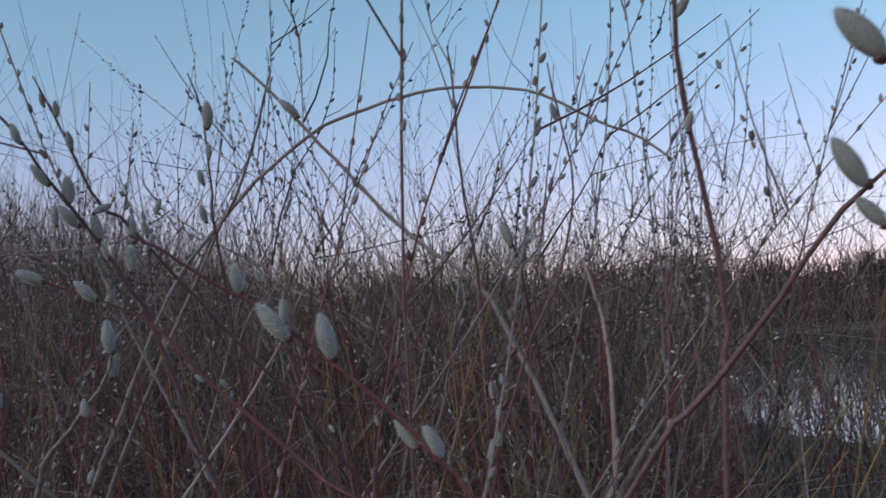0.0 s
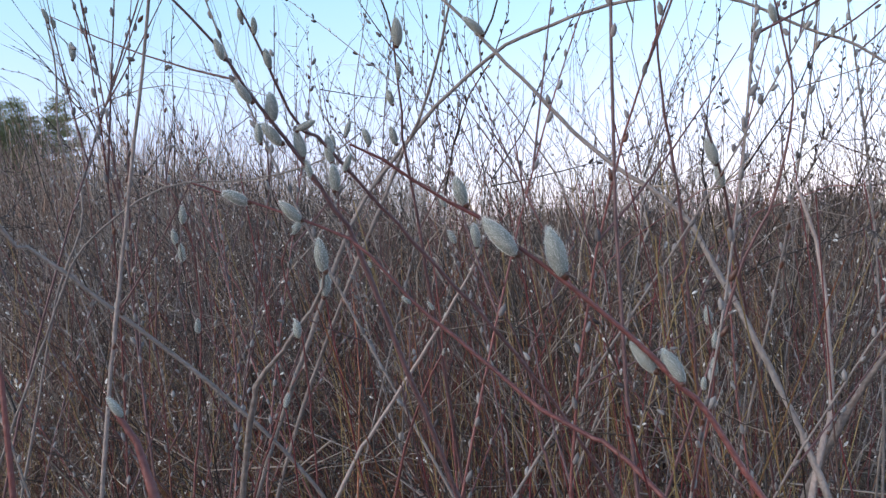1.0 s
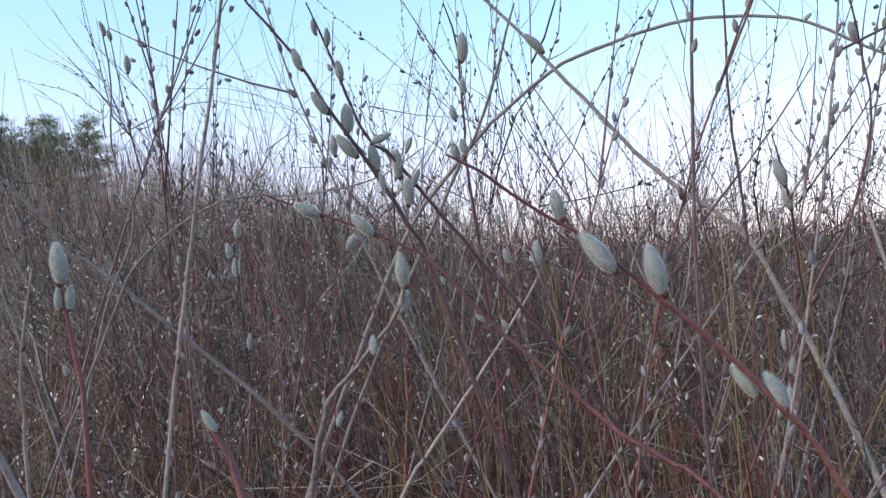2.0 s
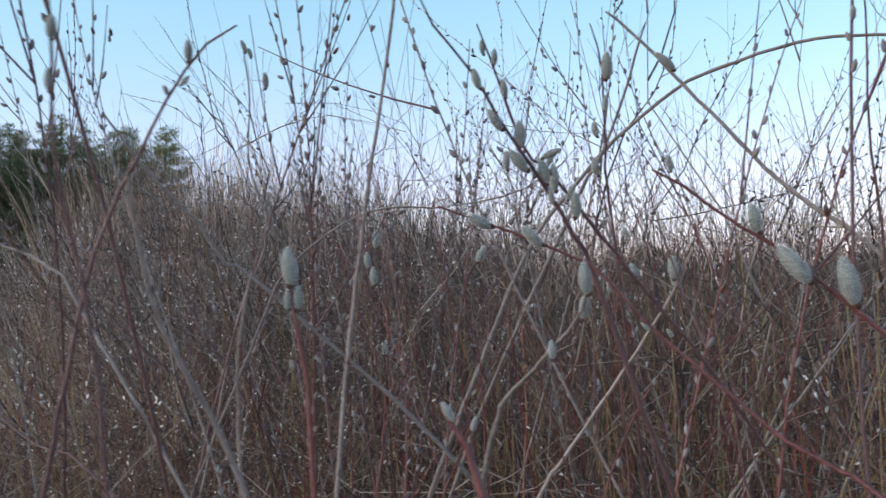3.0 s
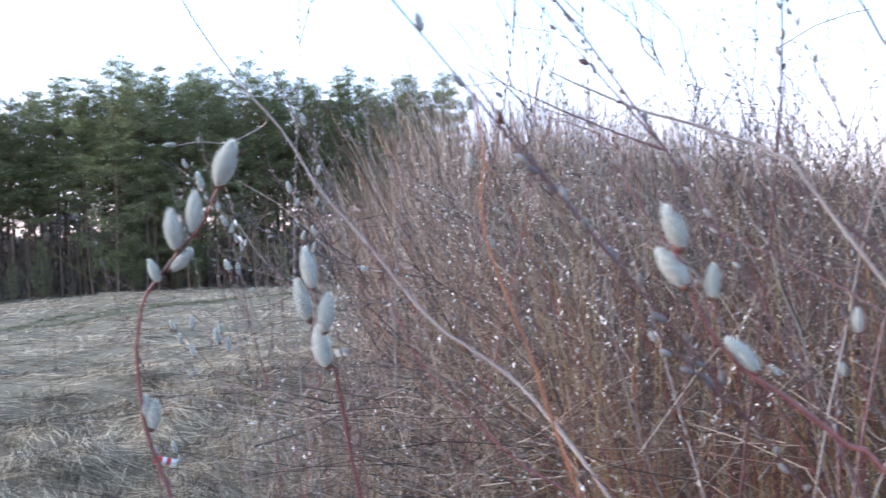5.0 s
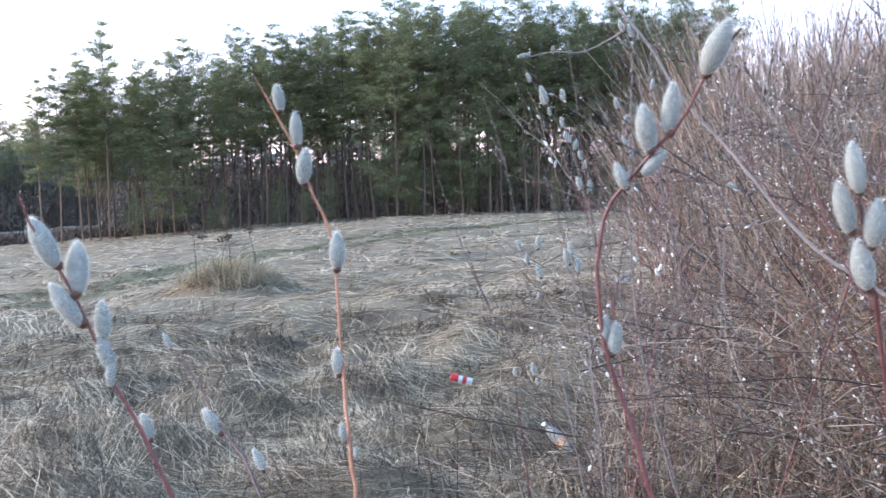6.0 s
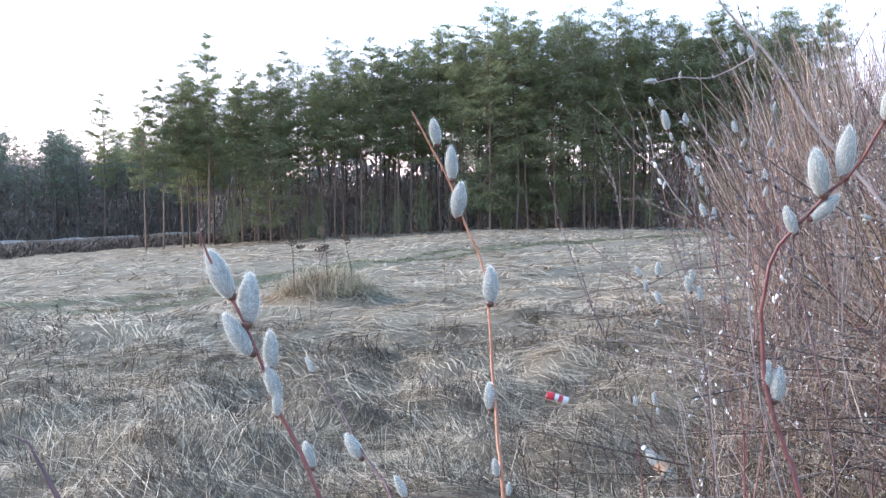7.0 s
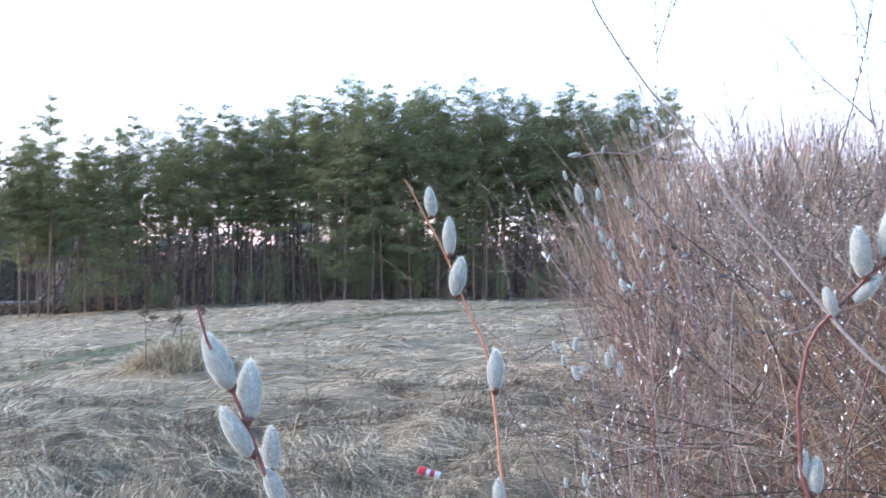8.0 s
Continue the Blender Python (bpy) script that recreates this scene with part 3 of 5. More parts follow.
def catkin_meshes(seed):
    """A silky catkin of unit length along z: its core, its fur, and the bud scale at its foot."""
    g = np.random.default_rng(seed)
    zs = 0.5 - 0.5 * np.cos(np.linspace(0.0, np.pi, 11))
    prof = 0.19 * np.sin(np.pi * zs ** 0.92) ** 0.56 + 0.003
    bend = g.normal(0, 0.03, 2)
    P = np.stack([bend[0] * zs ** 2, bend[1] * zs ** 2, zs], -1)
    core = mesh_of("catkin_core", [tubes(P[None], prof[None], 14)], M_CATKIN_CORE)
    n = 2300
    u, a = g.random(n) ** 0.95, g.uniform(0, 2 * np.pi, n)
    r = np.interp(u, zs, prof) * 0.97
    out = np.stack([np.cos(a), np.sin(a), np.zeros(n)], -1)
    root = np.stack([bend[0] * u ** 2, bend[1] * u ** 2, u], -1) + out * r[:, None]
    d = unit(out * (1.0 - 0.3 * u)[:, None] + np.array([0, 0, 0.9]) + g.normal(0, 0.1, (n, 3)))
    ln = g.uniform(0.07, 0.2, n) * (1 - 0.35 * u)
    side = unit(np.cross(d, out)) * 0.00095
    V = np.stack([root - side, root + side, root + d * ln[:, None]], 1)
    fur = mesh_of("catkin_fur", [(V, np.arange(n * 3).reshape(n, 3))], M_CATKIN_HAIR, False)
    zs2 = np.linspace(-0.06, 0.15, 5)
    P2 = np.stack([np.full(5, 0.05), np.zeros(5), zs2], -1)
    scale = mesh_of("bud_scale", [tubes(P2[None], np.array([[0.045, 0.085, 0.105, 0.09, 0.01]]), 8)], M_SCALE)
    return core, fur, scale


CATKINS = [catkin_meshes(500 + i) for i in range(4)]
BARKS = {"red": M_BARK_RED, "dark": M_BARK_DARK, "pale": M_BARK_PALE, "grey": M_BARK_GREY, "lavender": M_BARK_PALE, "orange": M_BARK_ORANGE}
BRANCH = np.random.default_rng(77)


def willow_branch(label, bark, r_top, r_foot, line, catkins, twigs=()):
    """A branch from its tip down through a few places to its foot in the ground, with its catkins as (foot, tip) and its side twigs as lines."""
    g = BRANCH
    p = np.array(line)
    way = unit(p[-1] - p[-2])
    way = unit(np.array([way[0], way[1], min(way[2], -0.45)]))
    drop = p[-1, 2]
    knee = p[-1] + way * drop * 0.45
    foot = knee[:2] + way[:2] * drop * 0.12
    end = np.array([*foot, float(ground_z(*foot)) - 0.03])
    full = np.vstack([p] + [(1 - u) ** 2 * p[-1] + 2 * u * (1 - u) * knee + u * u * end for u in (0.35, 0.7, 1.0)])
    n = 14 + 5 * len(full)
    c = spline(full, n)
    c[1:-1] += g.normal(0, 0.0007, (n - 2, 3))
    s = np.r_[0, np.cumsum(np.linalg.norm(np.diff(c, axis=0), axis=1))]
    k = np.linalg.norm(np.diff(p, axis=0), axis=1).sum()
    rad = np.interp(s, [0, 0.02, k, s[-1]], [r_top * 0.7, r_top, r_foot, r_foot * 1.35])
    rad *= 0.74
    rad *= 1 + 0.14 * np.maximum(0, np.sin(s * 150 + g.uniform(0, 6))) ** 6
    e = new("willow_branch")
    e.location = c[-1]
    o = c[-1]
    part("stem", mesh_of("branch_stem", [tubes((c - o)[None], rad[None], 8)], BARKS[bark]), e)
    for twig in twigs:
        q = spline(twig, 16)
        part("side_twig", mesh_of("side_twig", [tubes((q - o)[None], np.linspace(0.0011, 0.0017, 16)[None], 6)], M_BARK_PALE), e, "thin pale side twig")
    for b, t in catkins:
        b, t = Vector(b), Vector(t)
        near = c[np.argmin(np.linalg.norm(c - np.array(b), axis=1))]
        z = (t - b)
        ln = z.length
        q = z.to_track_quat("Z", "X")
        spin = Matrix.Rotation(math.atan2(*(q.inverted() @ (Vector(near) - b)).yx), 4, "Z")
        kind = CATKINS[g.integers(0, 4)]
        w = g.uniform(0.9, 1.12)
        m = Matrix.Translation(b - Vector(o)) @ q.to_matrix().to_4x4() @ spin @ Matrix.Diagonal((ln * w, ln * w, ln, 1))
        ck = part("catkin", kind[0], e, "silver-grey furry catkin")
        ck.matrix_basis = m
        part("fur", kind[1], ck)
        part("bud_scale", kind[2], ck, "dark brown bud scale")
    if not catkins:
        # leaf buds, set alternately up the bare shoot
        for j, f in enumerate((0.06, 0.14, 0.23, 0.33, 0.44, 0.56)):
            i = max(1, int(f * n))
            along_it = Vector(unit(c[i - 1] - c[i + 1]))
            out = along_it.orthogonal().normalized()
            out.rotate(Matrix.Rotation(j * 2.5, 3, along_it))
            m = (along_it + out * 0.5).to_track_quat("Z", "X").to_matrix().to_4x4()
            bud = part("bud", CATKINS[j % 4][2], e, "small dark leaf bud")
            bud.matrix_basis = Matrix.Translation(Vector(c[i] - o) + out * float(rad[i]) * 0.8) @ m @ Matrix.Diagonal((0.022, 0.022, 0.04, 1))
    return tagged(e, label, "willow branch", "willow branches close by")


willow_branch("red-barked willow branch with many silver catkins", "red", 0.0015, 0.0032,
              [(-0.100, 0.825, 1.613), (-0.074, 0.843, 1.595), (-0.047, 0.860, 1.575), (-0.019, 0.875, 1.554), (0.032, 0.898, 1.509), (0.074, 0.912, 1.467), (0.113, 0.921, 1.419), (0.144, 0.924, 1.374)],
              [((0.002, 0.881, 1.528), (-0.019, 0.872, 1.557)), ((0.031, 0.898, 1.510), (0.025, 0.893, 1.547)), ((0.091, 0.922, 1.436), (0.075, 0.920, 1.460)), ((0.110, 0.922, 1.427), (0.098, 0.921, 1.454)), ((-0.032, 0.871, 1.566), (-0.036, 0.865, 1.588)), ((-0.087, 0.830, 1.611), (-0.088, 0.824, 1.623))])
willow_branch("red-barked willow branch with many silver catkins", "red", 0.0015, 0.0035,
              [(-0.363, 1.046, 1.625), (-0.323, 1.063, 1.608), (-0.259, 1.085, 1.581), (-0.212, 1.098, 1.556), (-0.160, 1.106, 1.496), (-0.101, 1.110, 1.442), (-0.044, 1.106, 1.391), (0.012, 1.101, 1.358), (0.063, 1.089, 1.318)],
              [((-0.312, 1.070, 1.601), (-0.333, 1.054, 1.614)), ((-0.263, 1.084, 1.580), (-0.280, 1.071, 1.600)), ((-0.160, 1.106, 1.492), (-0.168, 1.101, 1.499)), ((-0.139, 1.113, 1.484), (-0.144, 1.108, 1.493)), ((-0.199, 1.104, 1.530), (-0.201, 1.100, 1.537))])
willow_branch("dark purplish willow branch with many silver catkins", "dark", 0.0015, 0.0037,
              [(-0.337, 0.954, 1.813), (-0.330, 0.974, 1.786), (-0.304, 1.012, 1.745), (-0.290, 1.037, 1.705), (-0.269, 1.063, 1.666), (-0.246, 1.088, 1.619), (-0.228, 1.106, 1.580), (-0.207, 1.126, 1.511)],
              [((-0.302, 1.016, 1.734), (-0.305, 1.005, 1.753)), ((-0.288, 1.040, 1.695), (-0.298, 1.027, 1.716)), ((-0.275, 1.058, 1.678), (-0.272, 1.050, 1.706)), ((-0.270, 1.064, 1.655), (-0.284, 1.050, 1.677)), ((-0.255, 1.081, 1.642), (-0.259, 1.072, 1.669)), ((-0.250, 1.086, 1.622), (-0.253, 1.079, 1.641)), ((-0.256, 1.068, 1.669), (-0.236, 1.072, 1.677)), ((-0.229, 1.096, 1.608), (-0.228, 1.090, 1.635)), ((-0.289, 1.055, 1.657), (-0.288, 1.049, 1.677))])
willow_branch("dark purplish willow branch with many silver catkins", "dark", 0.0015, 0.0030,
              [(-0.330, 1.089, 1.823), (-0.326, 1.116, 1.791), (-0.321, 1.142, 1.757), (-0.315, 1.168, 1.718), (-0.306, 1.189, 1.689), (-0.276, 1.224, 1.653)],
              [((-0.322, 1.120, 1.784), (-0.319, 1.113, 1.801)), ((-0.332, 1.112, 1.795), (-0.331, 1.104, 1.810)), ((-0.319, 1.144, 1.752), (-0.318, 1.135, 1.772)), ((-0.287, 1.220, 1.653), (-0.285, 1.212, 1.685)), ((-0.274, 1.226, 1.643), (-0.264, 1.224, 1.663))])
willow_branch("pale pinkish willow branch with no catkins", "pale", 0.0025, 0.0034,
              [(-0.435, 1.108, 1.887), (-0.444, 1.114, 1.840), (-0.476, 1.118, 1.672), (-0.491, 1.106, 1.549), (-0.495, 1.092, 1.466), (-0.494, 1.067, 1.363)],
              [])
willow_branch("grey-barked willow branch with a few silver catkins", "grey", 0.0030, 0.0057,
              [(0.386, 1.831, 1.794), (0.333, 1.838, 1.839), (0.265, 1.847, 1.875), (0.168, 1.851, 1.933), (0.072, 1.855, 1.956), (-0.038, 1.859, 1.958), (-0.154, 1.862, 1.935), (-0.235, 1.862, 1.907), (-0.342, 1.864, 1.834), (-0.442, 1.863, 1.738), (-0.509, 1.859, 1.656), (-0.580, 1.852, 1.517)],
              [((0.265, 1.847, 1.874), (0.262, 1.842, 1.886)), ((0.304, 1.839, 1.854), (0.306, 1.832, 1.872)), ((0.168, 1.851, 1.933), (0.181, 1.845, 1.943))])
willow_branch("grey-barked willow branch with a few silver catkins", "grey", 0.0032, 0.0069,
              [(-0.321, 1.668, 1.998), (-0.289, 1.678, 1.969), (-0.200, 1.702, 1.864), (-0.102, 1.715, 1.745), (-0.053, 1.716, 1.692), (0.066, 1.705, 1.590), (0.102, 1.692, 1.519), (0.150, 1.668, 1.421), (0.188, 1.637, 1.329), (0.225, 1.594, 1.231)],
              [((-0.218, 1.691, 1.895), (-0.246, 1.674, 1.922))])
willow_branch("pale greyish willow branch with no catkins", "lavender", 0.0030, 0.0063,
              [(0.224, 1.680, 1.628), (0.247, 1.669, 1.543), (0.255, 1.647, 1.419), (0.248, 1.617, 1.301), (0.225, 1.594, 1.231)],
              [])
willow_branch("grey-barked willow branch with no catkins", "grey", 0.0056, 0.0088,
              [(0.328, 1.606, 1.389), (0.282, 1.630, 1.321), (0.248, 1.645, 1.259), (0.224, 1.654, 1.212)],
              [])
willow_branch("dark purplish willow branch with no catkins", "dark", 0.0018, 0.0030,
              [(0.059, 1.494, 1.930), (0.061, 1.520, 1.878), (0.059, 1.576, 1.737), (0.069, 1.610, 1.623), (0.070, 1.622, 1.568)],
              [])
willow_branch("dark purplish willow branch with a few silver catkins", "dark", 0.0016, 0.0027,
              [(0.201, 1.385, 1.861), (0.206, 1.401, 1.825), (0.222, 1.441, 1.712), (0.198, 1.472, 1.602), (0.168, 1.486, 1.543), (0.130, 1.498, 1.460)],
              [((0.207, 1.409, 1.791), (0.201, 1.401, 1.813)), ((0.179, 1.411, 1.785), (0.188, 1.405, 1.797))])
willow_branch("dark purplish willow branch with many silver catkins", "dark", 0.0015, 0.0030,
              [(-0.276, 1.373, 1.893), (-0.269, 1.401, 1.847), (-0.273, 1.426, 1.793), (-0.279, 1.450, 1.730), (-0.282, 1.465, 1.686), (-0.279, 1.496, 1.587)],
              [((-0.264, 1.409, 1.823), (-0.260, 1.397, 1.859)), ((-0.272, 1.428, 1.785), (-0.270, 1.421, 1.806)), ((-0.289, 1.443, 1.753), (-0.291, 1.435, 1.774)), ((-0.293, 1.459, 1.701), (-0.296, 1.451, 1.727))])
willow_branch("grey-barked willow branch with no catkins", "grey", 0.0025, 0.0043,
              [(-0.262, 1.691, 1.978), (-0.338, 1.750, 1.815), (-0.378, 1.765, 1.750), (-0.411, 1.772, 1.701)],
              [])
willow_branch("pale pinkish willow branch with a few silver catkins", "pale", 0.0020, 0.0040,
              [(-0.177, 1.523, 1.600), (-0.228, 1.529, 1.505), (-0.314, 1.519, 1.383), (-0.372, 1.503, 1.299), (-0.412, 1.486, 1.231)],
              [((-0.204, 1.519, 1.555), (-0.205, 1.514, 1.589)), ((-0.204, 1.535, 1.544), (-0.208, 1.530, 1.567))])
willow_branch("red-barked willow branch with a few silver catkins", "red", 0.0018, 0.0025,
              [(-0.199, 1.323, 1.427), (-0.230, 1.330, 1.377), (-0.257, 1.336, 1.319), (-0.276, 1.340, 1.260)],
              [((-0.200, 1.322, 1.422), (-0.198, 1.321, 1.431))])
willow_branch("red-barked willow branch with a few silver catkins", "red", 0.0018, 0.0027,
              [(-0.517, 1.528, 1.353), (-0.548, 1.537, 1.285), (-0.582, 1.542, 1.208)],
              [((-0.517, 1.526, 1.336), (-0.512, 1.528, 1.358))])
willow_branch("grey-barked willow branch with a few silver catkins", "grey", 0.0020, 0.0043,
              [(-0.184, 0.960, 1.537), (-0.199, 0.979, 1.508), (-0.223, 0.992, 1.485), (-0.260, 1.009, 1.450), (-0.285, 1.017, 1.428), (-0.320, 1.049, 1.350)],
              [((-0.186, 0.960, 1.526), (-0.188, 0.955, 1.555)), ((-0.196, 0.980, 1.504), (-0.192, 0.978, 1.527)), ((-0.228, 0.990, 1.469), (-0.229, 0.987, 1.486))])
willow_branch("red-barked willow branch with many silver catkins", "red", 0.0018, 0.0027,
              [(-0.668, 1.522, 1.631), (-0.664, 1.539, 1.570), (-0.670, 1.555, 1.456), (-0.683, 1.559, 1.316), (-0.694, 1.552, 1.213)],
              [((-0.671, 1.521, 1.622), (-0.667, 1.517, 1.651)), ((-0.687, 1.524, 1.592), (-0.687, 1.519, 1.616)), ((-0.679, 1.530, 1.564), (-0.680, 1.525, 1.593)), ((-0.673, 1.553, 1.451), (-0.673, 1.551, 1.476))])
willow_branch("red-barked willow branch with many silver catkins", "red", 0.0015, 0.0030,
              [(0.112, 1.311, 1.468), (0.114, 1.320, 1.431), (0.114, 1.329, 1.387), (0.099, 1.340, 1.318), (0.082, 1.346, 1.260)],
              [((0.112, 1.321, 1.444), (0.111, 1.319, 1.467)), ((0.116, 1.319, 1.419), (0.117, 1.318, 1.438)), ((0.113, 1.329, 1.387), (0.115, 1.328, 1.409)), ((0.101, 1.327, 1.372), (0.102, 1.326, 1.388)), ((0.098, 1.336, 1.293), (0.099, 1.334, 1.298))])
willow_branch("dark purplish willow branch with a few silver catkins", "dark", 0.0015, 0.0027,
              [(0.110, 1.547, 1.712), (0.121, 1.595, 1.671), (0.129, 1.641, 1.628), (0.134, 1.685, 1.583)],
              [((0.123, 1.598, 1.648), (0.113, 1.590, 1.686)), ((0.129, 1.642, 1.619), (0.121, 1.636, 1.652))])
willow_branch("red-barked willow branch with a few silver catkins", "red", 0.0027, 0.0045,
              [(-0.218, 0.699, 1.453), (-0.211, 0.703, 1.443), (-0.202, 0.706, 1.424), (-0.193, 0.706, 1.396)],
              [((-0.210, 0.703, 1.442), (-0.216, 0.697, 1.455))])
willow_branch("grey-barked willow branch with a few silver catkins", "grey", 0.0013, 0.0027,
              [(-0.341, 1.459, 1.725), (-0.418, 1.455, 1.685), (-0.514, 1.437, 1.671), (-0.598, 1.413, 1.672), (-0.661, 1.395, 1.652), (-0.742, 1.374, 1.589), (-0.789, 1.369, 1.504)],
              [((-0.364, 1.451, 1.719), (-0.354, 1.448, 1.740)), ((-0.387, 1.465, 1.707), (-0.387, 1.459, 1.726)), ((-0.576, 1.422, 1.699), (-0.565, 1.424, 1.706))])
willow_branch("grey-barked willow branch with a few silver catkins", "grey", 0.0020, 0.0032,
              [(-0.977, 1.608, 2.018), (-0.986, 1.644, 1.927), (-1.008, 1.673, 1.803), (-0.997, 1.716, 1.684), (-1.049, 1.704, 1.543), (-1.078, 1.695, 1.421)],
              [((-0.974, 1.617, 2.000), (-0.976, 1.604, 2.022)), ((-0.960, 1.660, 1.940), (-0.956, 1.650, 1.970)), ((-0.968, 1.625, 1.991), (-0.968, 1.615, 2.008))])
willow_branch("red-barked willow branch with a few silver catkins", "red", 0.0018, 0.0027,
              [(-0.546, 1.658, 1.610), (-0.578, 1.665, 1.557), (-0.569, 1.709, 1.425), (-0.574, 1.737, 1.271), (-0.574, 1.748, 1.164)],
              [((-0.551, 1.657, 1.601), (-0.536, 1.659, 1.628))])
willow_branch("orange-red willow branch with no catkins", "orange", 0.0015, 0.0025,
              [(-0.566, 1.926, 1.515), (-0.561, 1.925, 1.409), (-0.559, 1.916, 1.305), (-0.561, 1.889, 1.144)],
              [])
willow_branch("dark purplish willow branch with no catkins", "dark", 0.0015, 0.0027,
              [(-0.179, 1.396, 1.541), (-0.148, 1.419, 1.475), (-0.121, 1.438, 1.380), (-0.113, 1.445, 1.300), (-0.102, 1.448, 1.236)],
              [])
willow_branch("red-barked willow branch with a few silver catkins", "red", 0.0016, 0.0027,
              [(-0.347, 1.737, 1.582), (-0.341, 1.752, 1.507), (-0.341, 1.765, 1.395), (-0.336, 1.772, 1.264), (-0.332, 1.771, 1.163)],
              [((-0.315, 1.743, 1.631), (-0.320, 1.737, 1.654)), ((-0.303, 1.750, 1.570), (-0.312, 1.744, 1.593))])
willow_branch("dark purplish willow branch with a few silver catkins", "dark", 0.0020, 0.0030,
              [(0.391, 0.668, 1.596), (0.374, 0.683, 1.581), (0.355, 0.699, 1.557), (0.325, 0.720, 1.515), (0.292, 0.736, 1.474), (0.252, 0.748, 1.425)],
              [((0.382, 0.672, 1.588), (0.366, 0.669, 1.615)), ((0.392, 0.679, 1.568), (0.378, 0.679, 1.584)), ((0.393, 0.657, 1.652), (0.371, 0.653, 1.679))])
willow_branch("dark purplish willow branch with a few silver catkins", "dark", 0.0025, 0.0037,
              [(0.310, 0.836, 1.775), (0.310, 0.855, 1.739), (0.316, 0.881, 1.678), (0.329, 0.905, 1.603), (0.337, 0.921, 1.526), (0.330, 0.932, 1.422)],
              [((0.311, 0.854, 1.743), (0.320, 0.845, 1.756)), ((0.315, 0.884, 1.664), (0.319, 0.878, 1.679))])
willow_branch("dark purplish willow branch with a few silver catkins", "dark", 0.0013, 0.0021,
              [(-0.397, 0.543, 1.721), (-0.406, 0.557, 1.686), (-0.417, 0.570, 1.641), (-0.423, 0.583, 1.597), (-0.423, 0.599, 1.545), (-0.421, 0.612, 1.487), (-0.417, 0.618, 1.400)],
              [((-0.407, 0.558, 1.682), (-0.402, 0.553, 1.696)), ((-0.417, 0.567, 1.653), (-0.413, 0.562, 1.667))])
willow_branch("dark purplish willow branch with a few silver catkins", "dark", 0.0014, 0.0027,
              [(-0.390, 0.728, 1.734), (-0.411, 0.722, 1.722), (-0.431, 0.720, 1.703), (-0.451, 0.719, 1.678), (-0.466, 0.718, 1.655), (-0.489, 0.716, 1.617), (-0.517, 0.713, 1.557), (-0.543, 0.711, 1.456)],
              [((-0.428, 0.720, 1.708), (-0.424, 0.714, 1.724)), ((-0.447, 0.720, 1.684), (-0.447, 0.714, 1.692)), ((-0.436, 0.720, 1.691), (-0.428, 0.720, 1.698))])
willow_branch("red-barked willow branch with many silver catkins", "red", 0.0017, 0.0032,
              [(-0.363, 0.751, 1.551), (-0.361, 0.760, 1.511), (-0.358, 0.767, 1.465), (-0.354, 0.770, 1.389)],
              [((-0.361, 0.754, 1.536), (-0.361, 0.748, 1.565)), ((-0.360, 0.760, 1.518), (-0.358, 0.758, 1.536)), ((-0.366, 0.757, 1.518), (-0.365, 0.754, 1.534)), ((-0.366, 0.763, 1.472), (-0.366, 0.760, 1.480))])
willow_branch("pale pinkish willow branch with no catkins", "pale", 0.0015, 0.0025,
              [(-0.429, 0.803, 1.552), (-0.446, 0.811, 1.501), (-0.455, 0.819, 1.448), (-0.461, 0.831, 1.361)],
              [])
willow_branch("grey-barked willow branch with no catkins", "grey", 0.0021, 0.0034,
              [(-0.435, 0.658, 1.619), (-0.447, 0.682, 1.573), (-0.452, 0.718, 1.507), (-0.444, 0.750, 1.454), (-0.427, 0.792, 1.369)],
              [])
willow_branch("red-barked willow branch with many silver catkins", "red", 0.0014, 0.0028,
              [(-0.807, 0.355, 1.485), (-0.809, 0.360, 1.460), (-0.803, 0.370, 1.430), (-0.791, 0.382, 1.400), (-0.768, 0.400, 1.376), (-0.738, 0.419, 1.346), (-0.694, 0.440, 1.297)],
              [((-0.806, 0.363, 1.460), (-0.812, 0.354, 1.486)), ((-0.806, 0.368, 1.438), (-0.820, 0.356, 1.460)), ((-0.794, 0.375, 1.430), (-0.793, 0.373, 1.451)), ((-0.776, 0.396, 1.386), (-0.791, 0.387, 1.407)), ((-0.765, 0.402, 1.384), (-0.770, 0.397, 1.390))])
willow_branch("orange-red willow branch with a few silver catkins", "orange", 0.0010, 0.0017,
              [(-1.018, 0.449, 1.589), (-1.020, 0.466, 1.548), (-1.030, 0.475, 1.495), (-1.028, 0.489, 1.451), (-1.019, 0.507, 1.400), (-1.011, 0.518, 1.364)],
              [((-1.020, 0.450, 1.577), (-1.018, 0.445, 1.588)), ((-1.028, 0.461, 1.533), (-1.028, 0.456, 1.543)), ((-1.029, 0.488, 1.466), (-1.031, 0.483, 1.478))])
